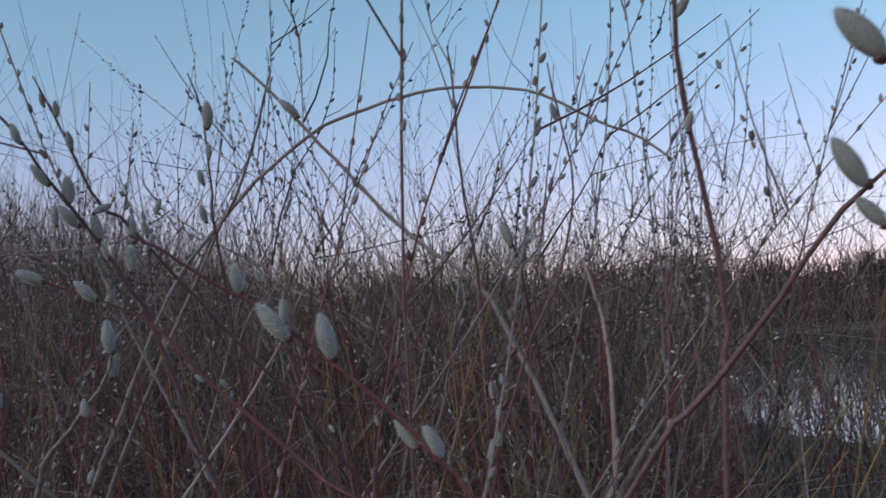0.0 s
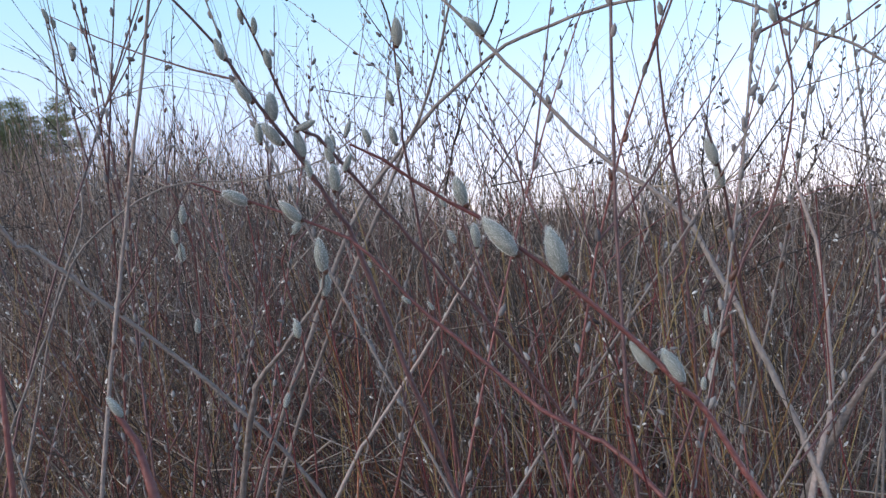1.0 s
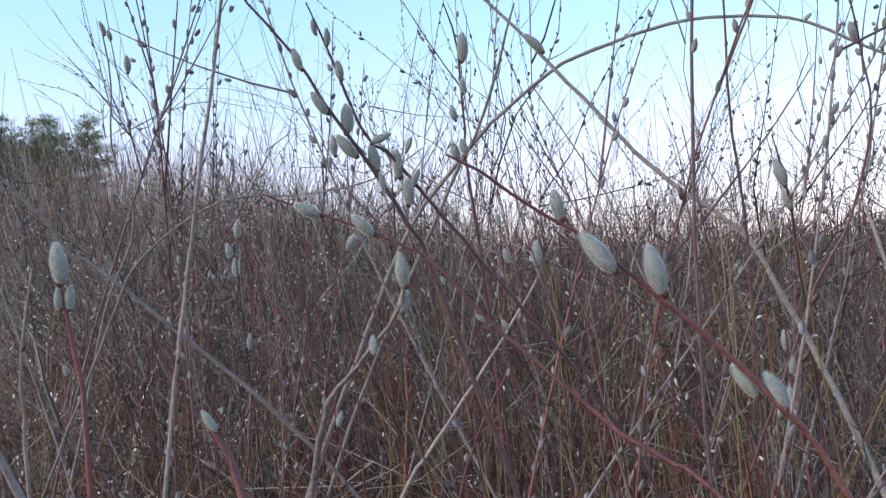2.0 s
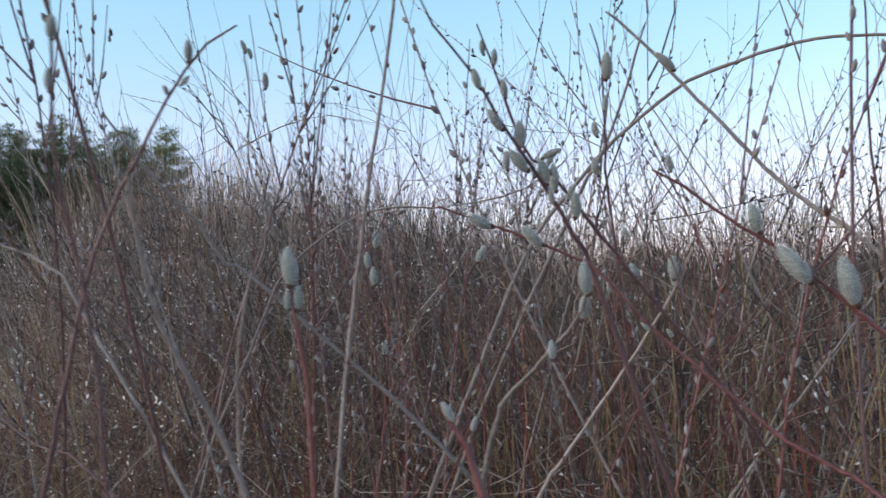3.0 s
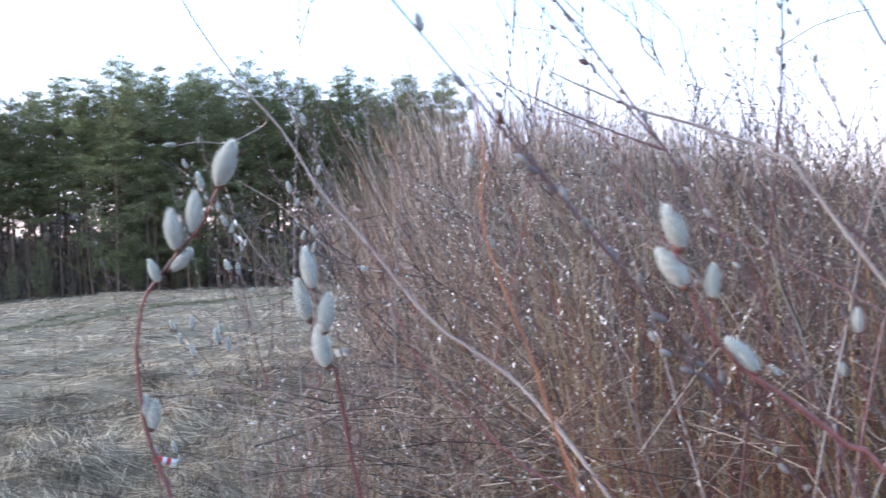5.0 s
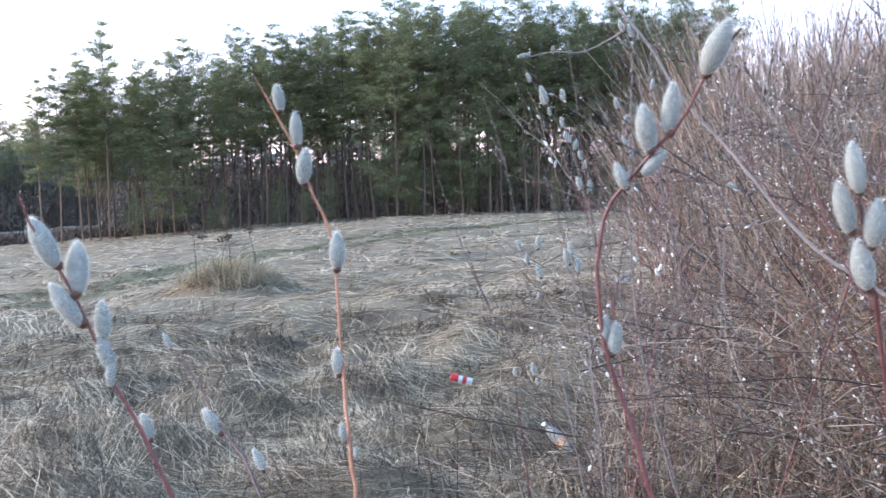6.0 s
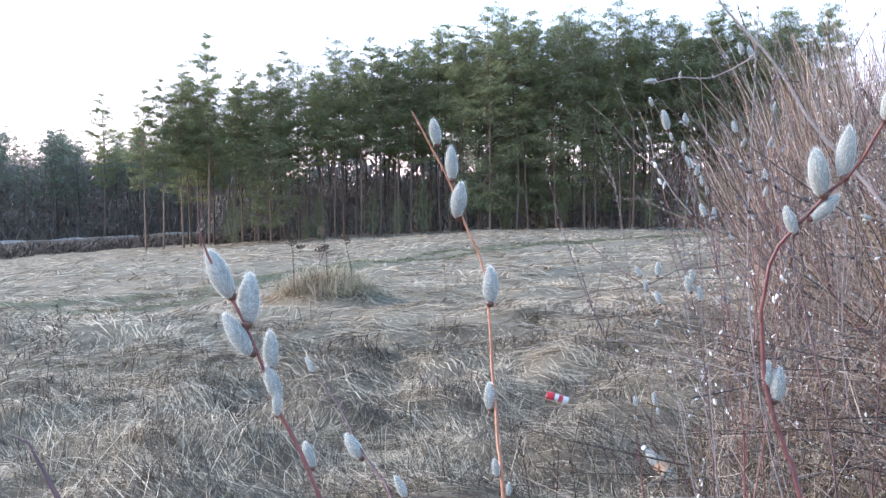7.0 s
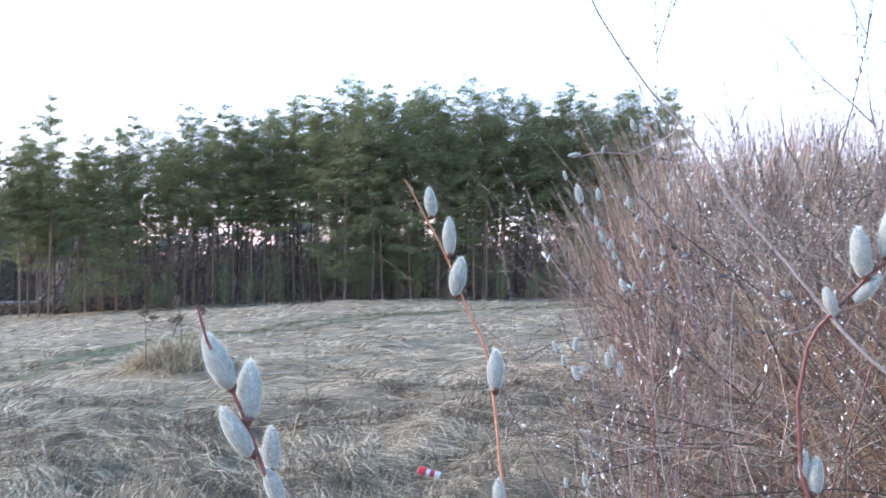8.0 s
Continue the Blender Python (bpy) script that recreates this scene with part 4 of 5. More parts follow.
willow_branch("grey-brown willow branch with a pale side twig and a few catkins", "lavender", 0.0026, 0.0062,
              [(-2.343, 1.156, 2.115), (-2.318, 1.206, 2.010), (-2.273, 1.270, 1.894), (-2.203, 1.348, 1.769), (-2.142, 1.403, 1.633), (-2.064, 1.461, 1.515), (-1.934, 1.534, 1.331), (-1.774, 1.608, 1.201), (-1.623, 1.640, 1.031)],
              [((-2.059, 1.467, 1.448), (-2.071, 1.452, 1.459)), ((-2.357, 1.180, 1.738), (-2.371, 1.156, 1.735)), ((-2.340, 1.226, 1.740), (-2.335, 1.223, 1.757)), ((-2.307, 1.291, 1.742), (-2.307, 1.285, 1.752))],
              twigs=[[(-2.365, 1.171, 1.732), (-2.339, 1.225, 1.745), (-2.309, 1.288, 1.746), (-2.254, 1.345, 1.785), (-2.225, 1.325, 1.808)]])
willow_branch("red-barked willow branch with no catkins", "red", 0.0012, 0.0028,
              [(-1.531, 0.870, 1.528), (-1.511, 0.892, 1.436), (-1.474, 0.920, 1.325), (-1.421, 0.955, 1.247), (-1.350, 0.995, 1.170), (-1.262, 1.039, 1.103)],
              [])
willow_branch("dark purplish willow branch with no catkins", "dark", 0.0010, 0.0018,
              [(-1.214, 0.865, 1.636), (-1.156, 0.895, 1.611), (-1.084, 0.925, 1.534), (-1.017, 0.945, 1.481), (-0.916, 0.968, 1.428), (-0.824, 0.977, 1.373), (-0.755, 0.979, 1.348)],
              [])
willow_branch("grey-barked willow branch with no catkins", "grey", 0.0022, 0.0036,
              [(-1.357, 1.114, 1.747), (-1.252, 1.160, 1.686), (-1.135, 1.197, 1.638), (-1.044, 1.218, 1.593), (-0.987, 1.224, 1.522)],
              [])
willow_branch("grey-barked willow branch with no catkins", "grey", 0.0026, 0.0040,
              [(-0.934, 1.200, 1.807), (-0.900, 1.263, 1.723), (-0.853, 1.319, 1.650), (-0.837, 1.345, 1.600), (-0.783, 1.385, 1.556)],
              [])
willow_branch("dark purplish willow branch with many silver catkins", "dark", 0.0012, 0.0020,
              [(-0.713, 0.360, 1.470), (-0.691, 0.383, 1.445), (-0.667, 0.402, 1.434), (-0.624, 0.435, 1.401)],
              [((-0.712, 0.372, 1.412), (-0.712, 0.370, 1.426)), ((-0.689, 0.382, 1.405), (-0.689, 0.379, 1.415)), ((-0.685, 0.395, 1.414), (-0.685, 0.392, 1.425)), ((-0.719, 0.367, 1.389), (-0.719, 0.364, 1.397))])
willow_branch("maroon-barked willow branch with many silver catkins", "red", 0.0014, 0.0028,
              [(-1.630, -0.021, 1.455), (-1.634, -0.009, 1.423), (-1.635, 0.006, 1.398), (-1.635, 0.026, 1.358), (-1.634, 0.043, 1.313), (-1.629, 0.061, 1.267), (-1.621, 0.083, 1.213)],
              [((-1.634, 0.008, 1.394), (-1.640, -0.011, 1.435)), ((-1.637, 0.024, 1.369), (-1.638, 0.025, 1.415)), ((-1.633, 0.025, 1.344), (-1.642, 0.003, 1.380)), ((-1.636, 0.044, 1.330), (-1.638, 0.043, 1.364)), ((-1.630, 0.049, 1.304), (-1.636, 0.038, 1.334)), ((-1.628, 0.046, 1.290), (-1.629, 0.046, 1.313)), ((-1.630, 0.080, 1.239), (-1.635, 0.074, 1.263))])
willow_branch("orange-red willow branch with many silver catkins", "orange", 0.0013, 0.0025,
              [(-1.720, 0.234, 1.571), (-1.705, 0.249, 1.531), (-1.688, 0.263, 1.493), (-1.676, 0.268, 1.457), (-1.656, 0.279, 1.416), (-1.640, 0.276, 1.363), (-1.617, 0.265, 1.294), (-1.596, 0.256, 1.244), (-1.572, 0.247, 1.197)],
              [((-1.702, 0.254, 1.535), (-1.700, 0.246, 1.562)), ((-1.688, 0.263, 1.498), (-1.685, 0.259, 1.534)), ((-1.680, 0.263, 1.460), (-1.675, 0.264, 1.497)), ((-1.641, 0.277, 1.374), (-1.639, 0.279, 1.412)), ((-1.616, 0.260, 1.274), (-1.618, 0.261, 1.301)), ((-1.582, 0.245, 1.219), (-1.585, 0.243, 1.236)), ((-1.572, 0.250, 1.202), (-1.572, 0.252, 1.215))])
willow_branch("red-barked willow branch with many silver catkins", "red", 0.0016, 0.0032,
              [(-1.289, 0.449, 1.572), (-1.321, 0.445, 1.537), (-1.343, 0.442, 1.504), (-1.365, 0.435, 1.482), (-1.387, 0.427, 1.456), (-1.409, 0.418, 1.429), (-1.418, 0.416, 1.394), (-1.422, 0.420, 1.333), (-1.417, 0.426, 1.293), (-1.408, 0.433, 1.254), (-1.397, 0.441, 1.210)],
              [((-1.321, 0.443, 1.538), (-1.293, 0.440, 1.579)), ((-1.371, 0.431, 1.477), (-1.371, 0.425, 1.518)), ((-1.358, 0.441, 1.492), (-1.350, 0.439, 1.535)), ((-1.382, 0.432, 1.457), (-1.363, 0.442, 1.479)), ((-1.391, 0.424, 1.446), (-1.397, 0.416, 1.469)), ((-1.422, 0.425, 1.308), (-1.422, 0.426, 1.333)), ((-1.414, 0.429, 1.297), (-1.415, 0.432, 1.328))])
willow_branch("dark purplish willow branch with a few silver catkins", "dark", 0.0013, 0.0025,
              [(-1.972, 0.229, 1.269), (-1.926, 0.245, 1.232), (-1.886, 0.248, 1.194), (-1.830, 0.256, 1.152), (-1.803, 0.257, 1.132)],
              [((-1.970, 0.232, 1.266), (-1.975, 0.224, 1.286)), ((-1.878, 0.252, 1.172), (-1.890, 0.237, 1.203)), ((-1.800, 0.269, 1.142), (-1.809, 0.260, 1.167))])
willow_branch("dark purplish willow branch with no catkins", "dark", 0.0011, 0.0028,
              [(-1.439, -0.193, 1.338), (-1.434, -0.182, 1.322), (-1.426, -0.168, 1.298)],
              [])
willow_branch("grey-barked willow branch with many silver catkins", "grey", 0.0011, 0.0023,
              [(-2.591, 1.377, 1.742), (-2.577, 1.427, 1.656), (-2.556, 1.481, 1.555), (-2.547, 1.520, 1.433), (-2.521, 1.570, 1.268), (-2.487, 1.612, 1.103)],
              [((-2.589, 1.384, 1.716), (-2.589, 1.375, 1.739)), ((-2.579, 1.424, 1.660), (-2.581, 1.411, 1.708)), ((-2.573, 1.433, 1.636), (-2.574, 1.426, 1.656)), ((-2.567, 1.467, 1.607), (-2.567, 1.460, 1.634)), ((-2.556, 1.481, 1.569), (-2.562, 1.468, 1.599)), ((-2.550, 1.488, 1.552), (-2.543, 1.489, 1.579)), ((-2.539, 1.500, 1.528), (-2.540, 1.493, 1.552)), ((-2.549, 1.454, 1.668), (-2.547, 1.447, 1.699)), ((-2.532, 1.507, 1.506), (-2.531, 1.503, 1.528))])
willow_branch("grey-barked willow branch with many silver catkins", "grey", 0.0011, 0.0021,
              [(-2.544, 1.290, 1.338), (-2.525, 1.307, 1.293), (-2.503, 1.322, 1.228), (-2.476, 1.332, 1.127), (-2.435, 1.335, 0.979)],
              [((-2.534, 1.299, 1.318), (-2.543, 1.288, 1.342)), ((-2.524, 1.307, 1.286), (-2.526, 1.303, 1.312)), ((-2.509, 1.327, 1.319), (-2.508, 1.326, 1.352)), ((-2.500, 1.328, 1.254), (-2.509, 1.319, 1.286)), ((-2.505, 1.316, 1.203), (-2.501, 1.319, 1.221))])
willow_branch("grey-barked willow branch with many silver catkins", "grey", 0.0011, 0.0021,
              [(-2.382, 1.306, 1.338), (-2.384, 1.325, 1.276), (-2.386, 1.354, 1.162), (-2.390, 1.380, 0.982)],
              [((-2.396, 1.315, 1.288), (-2.402, 1.308, 1.325)), ((-2.378, 1.307, 1.314), (-2.383, 1.301, 1.341)), ((-2.379, 1.329, 1.270), (-2.382, 1.325, 1.303)), ((-2.364, 1.329, 1.454), (-2.370, 1.318, 1.483)), ((-2.352, 1.340, 1.448), (-2.350, 1.338, 1.475)), ((-2.322, 1.367, 1.406), (-2.327, 1.359, 1.417))])
willow_branch("red-barked willow branch with many silver catkins", "red", 0.0011, 0.0021,
              [(-2.288, 1.057, 1.106), (-2.301, 1.072, 1.035), (-2.309, 1.093, 0.951), (-2.316, 1.107, 0.878)],
              [((-2.283, 1.056, 1.085), (-2.285, 1.054, 1.105)), ((-2.302, 1.075, 1.048), (-2.305, 1.072, 1.062)), ((-2.258, 1.083, 1.086), (-2.263, 1.081, 1.113)), ((-2.276, 1.107, 1.063), (-2.277, 1.106, 1.078))])
willow_branch("red-barked willow branch with many silver catkins", "red", 0.0014, 0.0026,
              [(-1.178, 0.417, 1.481), (-1.177, 0.428, 1.440), (-1.177, 0.435, 1.407), (-1.178, 0.449, 1.366), (-1.180, 0.465, 1.315)],
              [((-1.170, 0.419, 1.438), (-1.173, 0.412, 1.474)), ((-1.179, 0.421, 1.410), (-1.183, 0.414, 1.447)), ((-1.166, 0.428, 1.400), (-1.163, 0.427, 1.434)), ((-1.175, 0.438, 1.369), (-1.182, 0.432, 1.405))])
willow_branch("grey-barked willow branch with a few silver catkins", "grey", 0.0011, 0.002,
              [(-3.081, 2.199, 2.034), (-3.052, 2.24, 1.965), (-3.029, 2.277, 1.874), (-3.015, 2.331, 1.758), (-3.017, 2.381, 1.604), (-3.039, 2.43, 1.381)],
              [((-3.064, 2.222, 1.97), (-3.068, 2.203, 2.009)), ((-3.044, 2.244, 1.953), (-3.048, 2.224, 1.995))])
willow_branch("red-barked willow branch with many silver catkins", "red", 0.0011, 0.002,
              [(-2.817, 2.073, 1.791), (-2.831, 2.074, 1.69), (-2.842, 2.073, 1.558), (-2.864, 2.081, 1.39), (-2.887, 2.085, 1.185)],
              [((-2.817, 2.072, 1.752), (-2.808, 2.068, 1.785)), ((-2.831, 2.07, 1.654), (-2.82, 2.07, 1.684)), ((-2.837, 2.07, 1.557), (-2.839, 2.06, 1.591)), ((-2.844, 2.066, 1.508), (-2.834, 2.067, 1.541))])
willow_branch("red-barked willow branch with many silver catkins", "red", 0.0011, 0.002,
              [(-3.037, 2.153, 1.752), (-3.026, 2.171, 1.668), (-3.016, 2.187, 1.547), (-3.018, 2.212, 1.385), (-3.019, 2.235, 1.167)],
              [((-3.033, 2.154, 1.714), (-3.033, 2.143, 1.753)), ((-3.022, 2.168, 1.668), (-3.01, 2.169, 1.697)), ((-3.017, 2.177, 1.6), (-3.025, 2.161, 1.629)), ((-3.012, 2.183, 1.554), (-3.002, 2.184, 1.585))])


# ---------- upright shoots with catkins ----------


def catkin_shoot(seed, length):
    """A slender shoot with alternate catkins, thinning to its tip."""
    g = np.random.default_rng(seed)
    e = new("willow_shoot")
    K = 16
    s = np.linspace(0, 1, K)
    bend = g.normal(0, 0.16, (2, 2))
    P = np.stack([length * (bend[0, 0] * s ** 2 + 0.03 * np.sin(6 * s + g.uniform(0, 6))), length * (bend[1, 0] * s ** 2 + 0.03 * np.sin(5 * s + g.uniform(0, 6))), s * length - 0.03], -1)
    part("stem", mesh_of("shoot_stem", [tubes(P[None], (0.0030 * (1 - s) + 0.0008)[None], 6)], [M_BARK_RED, M_BARK_DARK, M_BARK_GREY][seed % 3]), e)
    z = length * g.uniform(0.56, 0.72)
    side = g.uniform(0, 6)
    while z < length * 0.985:
        c = np.array([np.interp(z / length, s, P[:, i]) for i in range(3)])
        ln = g.uniform(0.009, 0.017)
        d = Vector((math.cos(side) * 0.42, math.sin(side) * 0.42, 1.0)).normalized()
        ck = part("catkin", SMALL_CATKINS[g.integers(0, 6)], e)
        ck.matrix_basis = Matrix.Translation(Vector(c) + Vector((math.cos(side), math.sin(side), 0)) * 0.002) @ d.to_track_quat("Z", "X").to_matrix().to_4x4() @ Matrix.Diagonal((ln, ln, ln, 1))
        z += g.uniform(0.02, 0.048)
        side += g.uniform(2.0, 4.2)
    for k in range(3):
        f = g.uniform(0.55, 0.9)
        c = np.array([np.interp(f, s, P[:, i]) for i in range(3)])
        d = unit(np.array([*g.normal(0, 0.6, 2), 1.0])) * g.uniform(0.12, 0.34)
        u = np.linspace(0, 1, 5)[:, None]
        Q = c + d * u + np.array([0, 0, 0.05]) * u ** 2
        part("side_twig", mesh_of("side_twig", [tubes(Q[None], np.linspace(0.0018, 0.0007, 5)[None], 5)], M_BARK_DARK), e)
        for j in range(g.integers(2, 6)):
            v = g.uniform(0.3, 1.0)
            t = g.uniform(0, 6)
            ln = g.uniform(0.009, 0.017)
            ck = part("catkin", SMALL_CATKINS[g.integers(0, 6)], e)
            dd = Vector(unit(d) + np.array([math.cos(t), math.sin(t), 0]) * 0.4).normalized()
            ck.matrix_basis = Matrix.Translation(Vector(c + d * v)) @ dd.to_track_quat("Z", "X").to_matrix().to_4x4() @ Matrix.Diagonal((ln, ln, ln, 1))
    return tagged(e, "slender willow shoot with small grey catkins", "willow shoot", "catkin shoots")


def small_catkin(seed, mat):
    g = np.random.default_rng(seed)
    z = np.array([0.0, 0.2, 0.65, 1.0])
    P = np.stack([0.04 * z ** 2, 0 * z, z], -1)
    return mesh_of("small_catkin", [tubes(P[None], np.array([[0.1, 0.22, 0.22, 0.03]]), 6)], mat)


SMALL_CATKINS = [small_catkin(1 + i, M_SMALL if i < 5 else M_SCALE) for i in range(6)]


def shoots():
    g = np.random.default_rng(91)
    kinds = [catkin_shoot(700 + i, ln) for i, ln in enumerate([2.2, 2.5, 2.0, 2.7, 2.35, 2.1])]
    n = 0
    for i in range(78):
        az, r = radians(g.uniform(-16, 42)), 1.15 + 2.2 * g.random() ** 1.2
        x, y = -0.05 - math.sin(az) * r, 0.1 + math.cos(az) * r
        if math.hypot(x + 0.5, y) < 0.9:
            continue
        m = pose(x, y, float(ground_z(x, y)), g.normal(0, 19), g.normal(0, 19), g.uniform(0, 360)) @ Matrix.Scale(g.uniform(0.82, 1.08), 4)
        tip = m @ Vector((0, 0, 2.3))
        if math.degrees(math.atan2(-(tip.x + 0.7), tip.y + 0.28)) > 30 and x > -2.2:
            continue
        if n < 6:
            kinds[n].matrix_basis = m
        else:
            copy_thing(kinds[n % 6], m).matrix_basis = m
        n += 1
    # a loose fringe of lower shoots where the willows meet the meadow
    for i in range(26):
        az, r = radians(g.uniform(32, 44)), g.uniform(2.3, 5.5)
        x, y = -0.82 - math.sin(az) * r, -0.28 + math.cos(az) * r
        m = pose(x, y, float(ground_z(x, y))) @ Matrix.Rotation(radians(g.normal(6, 8)), 4, Vector((0.35, -0.94, 0))) @ pose(0, 0, 0, g.normal(0, 8), 0, g.uniform(0, 360)) @ Matrix.Scale(g.uniform(0.4, 0.72) + 0.05 * max(0, 44 - math.degrees(az)), 4)
        copy_thing(kinds[i % 6], m).matrix_basis = m


shoots()

# ---------- dead grass and stalks ----------


def flow(x, y):
    """The way in which the flattened grass lies."""
    return 1.9 * np.sin(x * 0.45 + 1.1) + 1.7 * np.sin(y * 0.53 + 0.4 * x) + 0.8 * np.sin(1.7 * x - 1.3 * y)


def blades(g, x, y, length, width, lift, droop, K=3, wander=0.7, turn=0.0):
    n = len(x)
    a = flow(x, y) + turn + g.normal(0, wander, n)
    d = np.stack([np.cos(a), np.sin(a)], -1)
    ss = np.linspace(0, 1, K)
    P = np.zeros((n, K, 3))
    curl = g.normal(0, 0.25, n)
    P[:, :, 0] = x[:, None] + (d[:, :1] * ss - d[:, 1:] * curl[:, None] * ss ** 2) * (length * np.cos(lift))[:, None]
    P[:, :, 1] = y[:, None] + (d[:, 1:] * ss + d[:, :1] * curl[:, None] * ss ** 2) * (length * np.cos(lift))[:, None]
    P[:, :, 2] = ground_z(P[:, :, 0], P[:, :, 1]) - 0.01 + np.maximum(0.006 * ss * 3, (length * np.sin(lift))[:, None] * ss - (droop * length)[:, None] * ss ** 2)
    W = np.zeros((n, K, 3))
    tw = g.uniform(-0.6, 0.6, n)
    W[:, :, 0] = -d[:, 1:] * np.cos(tw)[:, None] * (width[:, None] * (1 - 0.85 * ss ** 2))
    W[:, :, 1] = d[:, :1] * np.cos(tw)[:, None] * (width[:, None] * (1 - 0.85 * ss ** 2))
    W[:, :, 2] = np.sin(tw)[:, None] * (width[:, None] * (1 - 0.85 * ss ** 2))
    return ribbons(P, W)


def tussock_blades(g, cx, cy, n, size, spread):
    """Blades that arch out of one tuft."""
    a = g.uniform(0, 2 * np.pi, n)
    K = 4
    ss = np.linspace(0, 1, K)
    ln = size * g.uniform(0.5, 1.1, n)
    up = g.uniform(0.25, 1.3, n)
    r0 = spread * np.sqrt(g.random(n))
    b0 = g.uniform(0, 2 * np.pi, n)
    x0, y0 = cx + r0 * np.cos(b0), cy + r0 * np.sin(b0)
    P = np.zeros((n, K, 3))
    P[:, :, 0] = x0[:, None] + (np.cos(a) * np.cos(up) * ln)[:, None] * ss
    P[:, :, 1] = y0[:, None] + (np.sin(a) * np.cos(up) * ln)[:, None] * ss
    P[:, :, 2] = ground_z(x0, y0)[:, None] + np.maximum(0.0, (np.sin(up) * ln)[:, None] * (ss - 0.62 * ss ** 2.2)) - 0.01
    w = g.uniform(0.0015, 0.003, n)[:, None] * max(1.0, math.hypot(cx, cy) / 7) * (1 - 0.8 * ss)
    return ribbons(P, np.stack([-np.sin(a)[:, None] * w, np.cos(a)[:, None] * w, 0 * w], -1))


TRACK = spline([(-17, -3), (-18.7, 3.6), (-23, 8.6), (-28, 13.0), (-33, 22), (-38, 34), (-42, 48)], 90)


def off_track(x, y):
    """Whether a place lies clear of both wheel ruts."""
    d = np.full(len(x), 99.0)
    t = unit(np.gradient(TRACK, axis=0))
    for p, w in zip(TRACK, t):
        along_t = (x - p[0]) * w[0] + (y - p[1]) * w[1]
        off = np.abs(np.abs(-(x - p[0]) * w[1] + (y - p[1]) * w[0]) - 0.8)
        d = np.minimum(d, np.where(np.abs(along_t) < 0.7, off, 99.0))
    return d > 0.5


def meadow_grass():
    g = np.random.default_rng(31)
    n = 104000
    az = np.radians(g.uniform(33, 90, n))
    r = np.exp(g.uniform(math.log(2.6), math.log(86), n))
    x, y = -0.8 - np.sin(az) * r, -0.3 + np.cos(az) * r
    ok = off_track(x, y)
    x, y, r, n = x[ok], y[ok], r[ok], int(ok.sum())
    far = np.clip(r / 8, 0.8, 5.5)
    lift = np.clip(np.abs(g.normal(0.1, 0.18, n)), 0.02, 1.2)
    pieces = [blades(g, x, y, g.uniform(0.18, 0.5, n) * far ** 0.35, g.uniform(0.0018, 0.004, n) * far, lift, g.uniform(0.1, 0.4, n), wander=0.5)]
    for i in range(230):
        az, r = math.radians(g.uniform(36, 88)), math.exp(g.uniform(math.log(3.2), math.log(30)))
        pieces.append(tussock_blades(g, -0.8 - math.sin(az) * r, -0.3 + math.cos(az) * r, 50, g.uniform(0.18, 0.42), g.uniform(0.08, 0.3)))
    # the same grass goes on behind the path and round the willows
    n = 20000
    az, r = np.radians(g.uniform(90, 393, n)), np.exp(g.uniform(math.log(0.5), math.log(16), n))
    x, y = -0.5 - np.sin(az) * r, -0.2 + np.cos(az) * r
    dry = pond(x, y) > 1.3
    x, y = x[dry], y[dry]
    n = len(x)
    pieces.append(blades(g, x, y, g.uniform(0.15, 0.4, n), g.uniform(0.002, 0.004, n), g.uniform(0.05, 0.4, n), g.uniform(0.2, 0.5, n)))
    # combed mats: bunches of blades that lie over one another the same way
    for i in range(520):
        az, r = math.radians(g.uniform(34, 90)), math.exp(g.uniform(math.log(2.8), math.log(22)))
        cx, cy = -0.8 - math.sin(az) * r, -0.3 + math.cos(az) * r
        m = 60
        spread = g.uniform(0.08, 0.22)
        pieces.append(blades(g, cx + g.normal(0, spread, m), cy + g.normal(0, spread, m), g.uniform(0.3, 0.65, m), g.uniform(0.0018, 0.0035, m) * max(0.8, min(4, r / 7)), g.uniform(0.12, 0.5, m), g.uniform(0.2, 0.5, m), K=3, wander=0.28, turn=g.normal(0, 0.8)))
    ob = new("dead_grass", mesh_of("dead_grass", pieces, M_GRASS, False))
    tagged(ob, "flattened straw-coloured dead grass of the meadow", "dead grass", kind="stuff")
    # dark brown weeds rotting in the hollows
    dark = []
    for i in range(420):
        az, r = math.radians(g.uniform(38, 90)), math.exp(g.uniform(math.log(2.8), math.log(13)))
        cx, cy, sp = -0.8 - math.sin(az) * r, -0.3 + math.cos(az) * r, g.uniform(0.1, 0.42)
        m = 70
        dark.append(blades(g, cx + g.normal(0, sp, m), cy + g.normal(0, sp * 0.7, m), g.uniform(0.08, 0.34, m), g.uniform(0.0014, 0.0034, m) * max(0.8, min(2.5, r / 7)), g.uniform(0.2, 1.2, m), g.uniform(0.0, 0.5, m), wander=2.0))
    m = material("rotting_weeds", (0.035, 0.027, 0.023), (0.16, 0.122, 0.095), 2.0, 0.9, 0, 0.5, 8, island=True)
    ob = new("brown_weeds", mesh_of("brown_weeds", dark, m, False))
    tagged(ob, "patches of dark brown dead weeds in the meadow", "dead weeds", kind="stuff")
    n = 17000
    f = g.random(n) ** 1.3
    x, y = -2.85 - 4.4 * f + g.normal(0, 0.4, n), 2.6 + 5.8 * f + g.normal(0, 0.4, n)
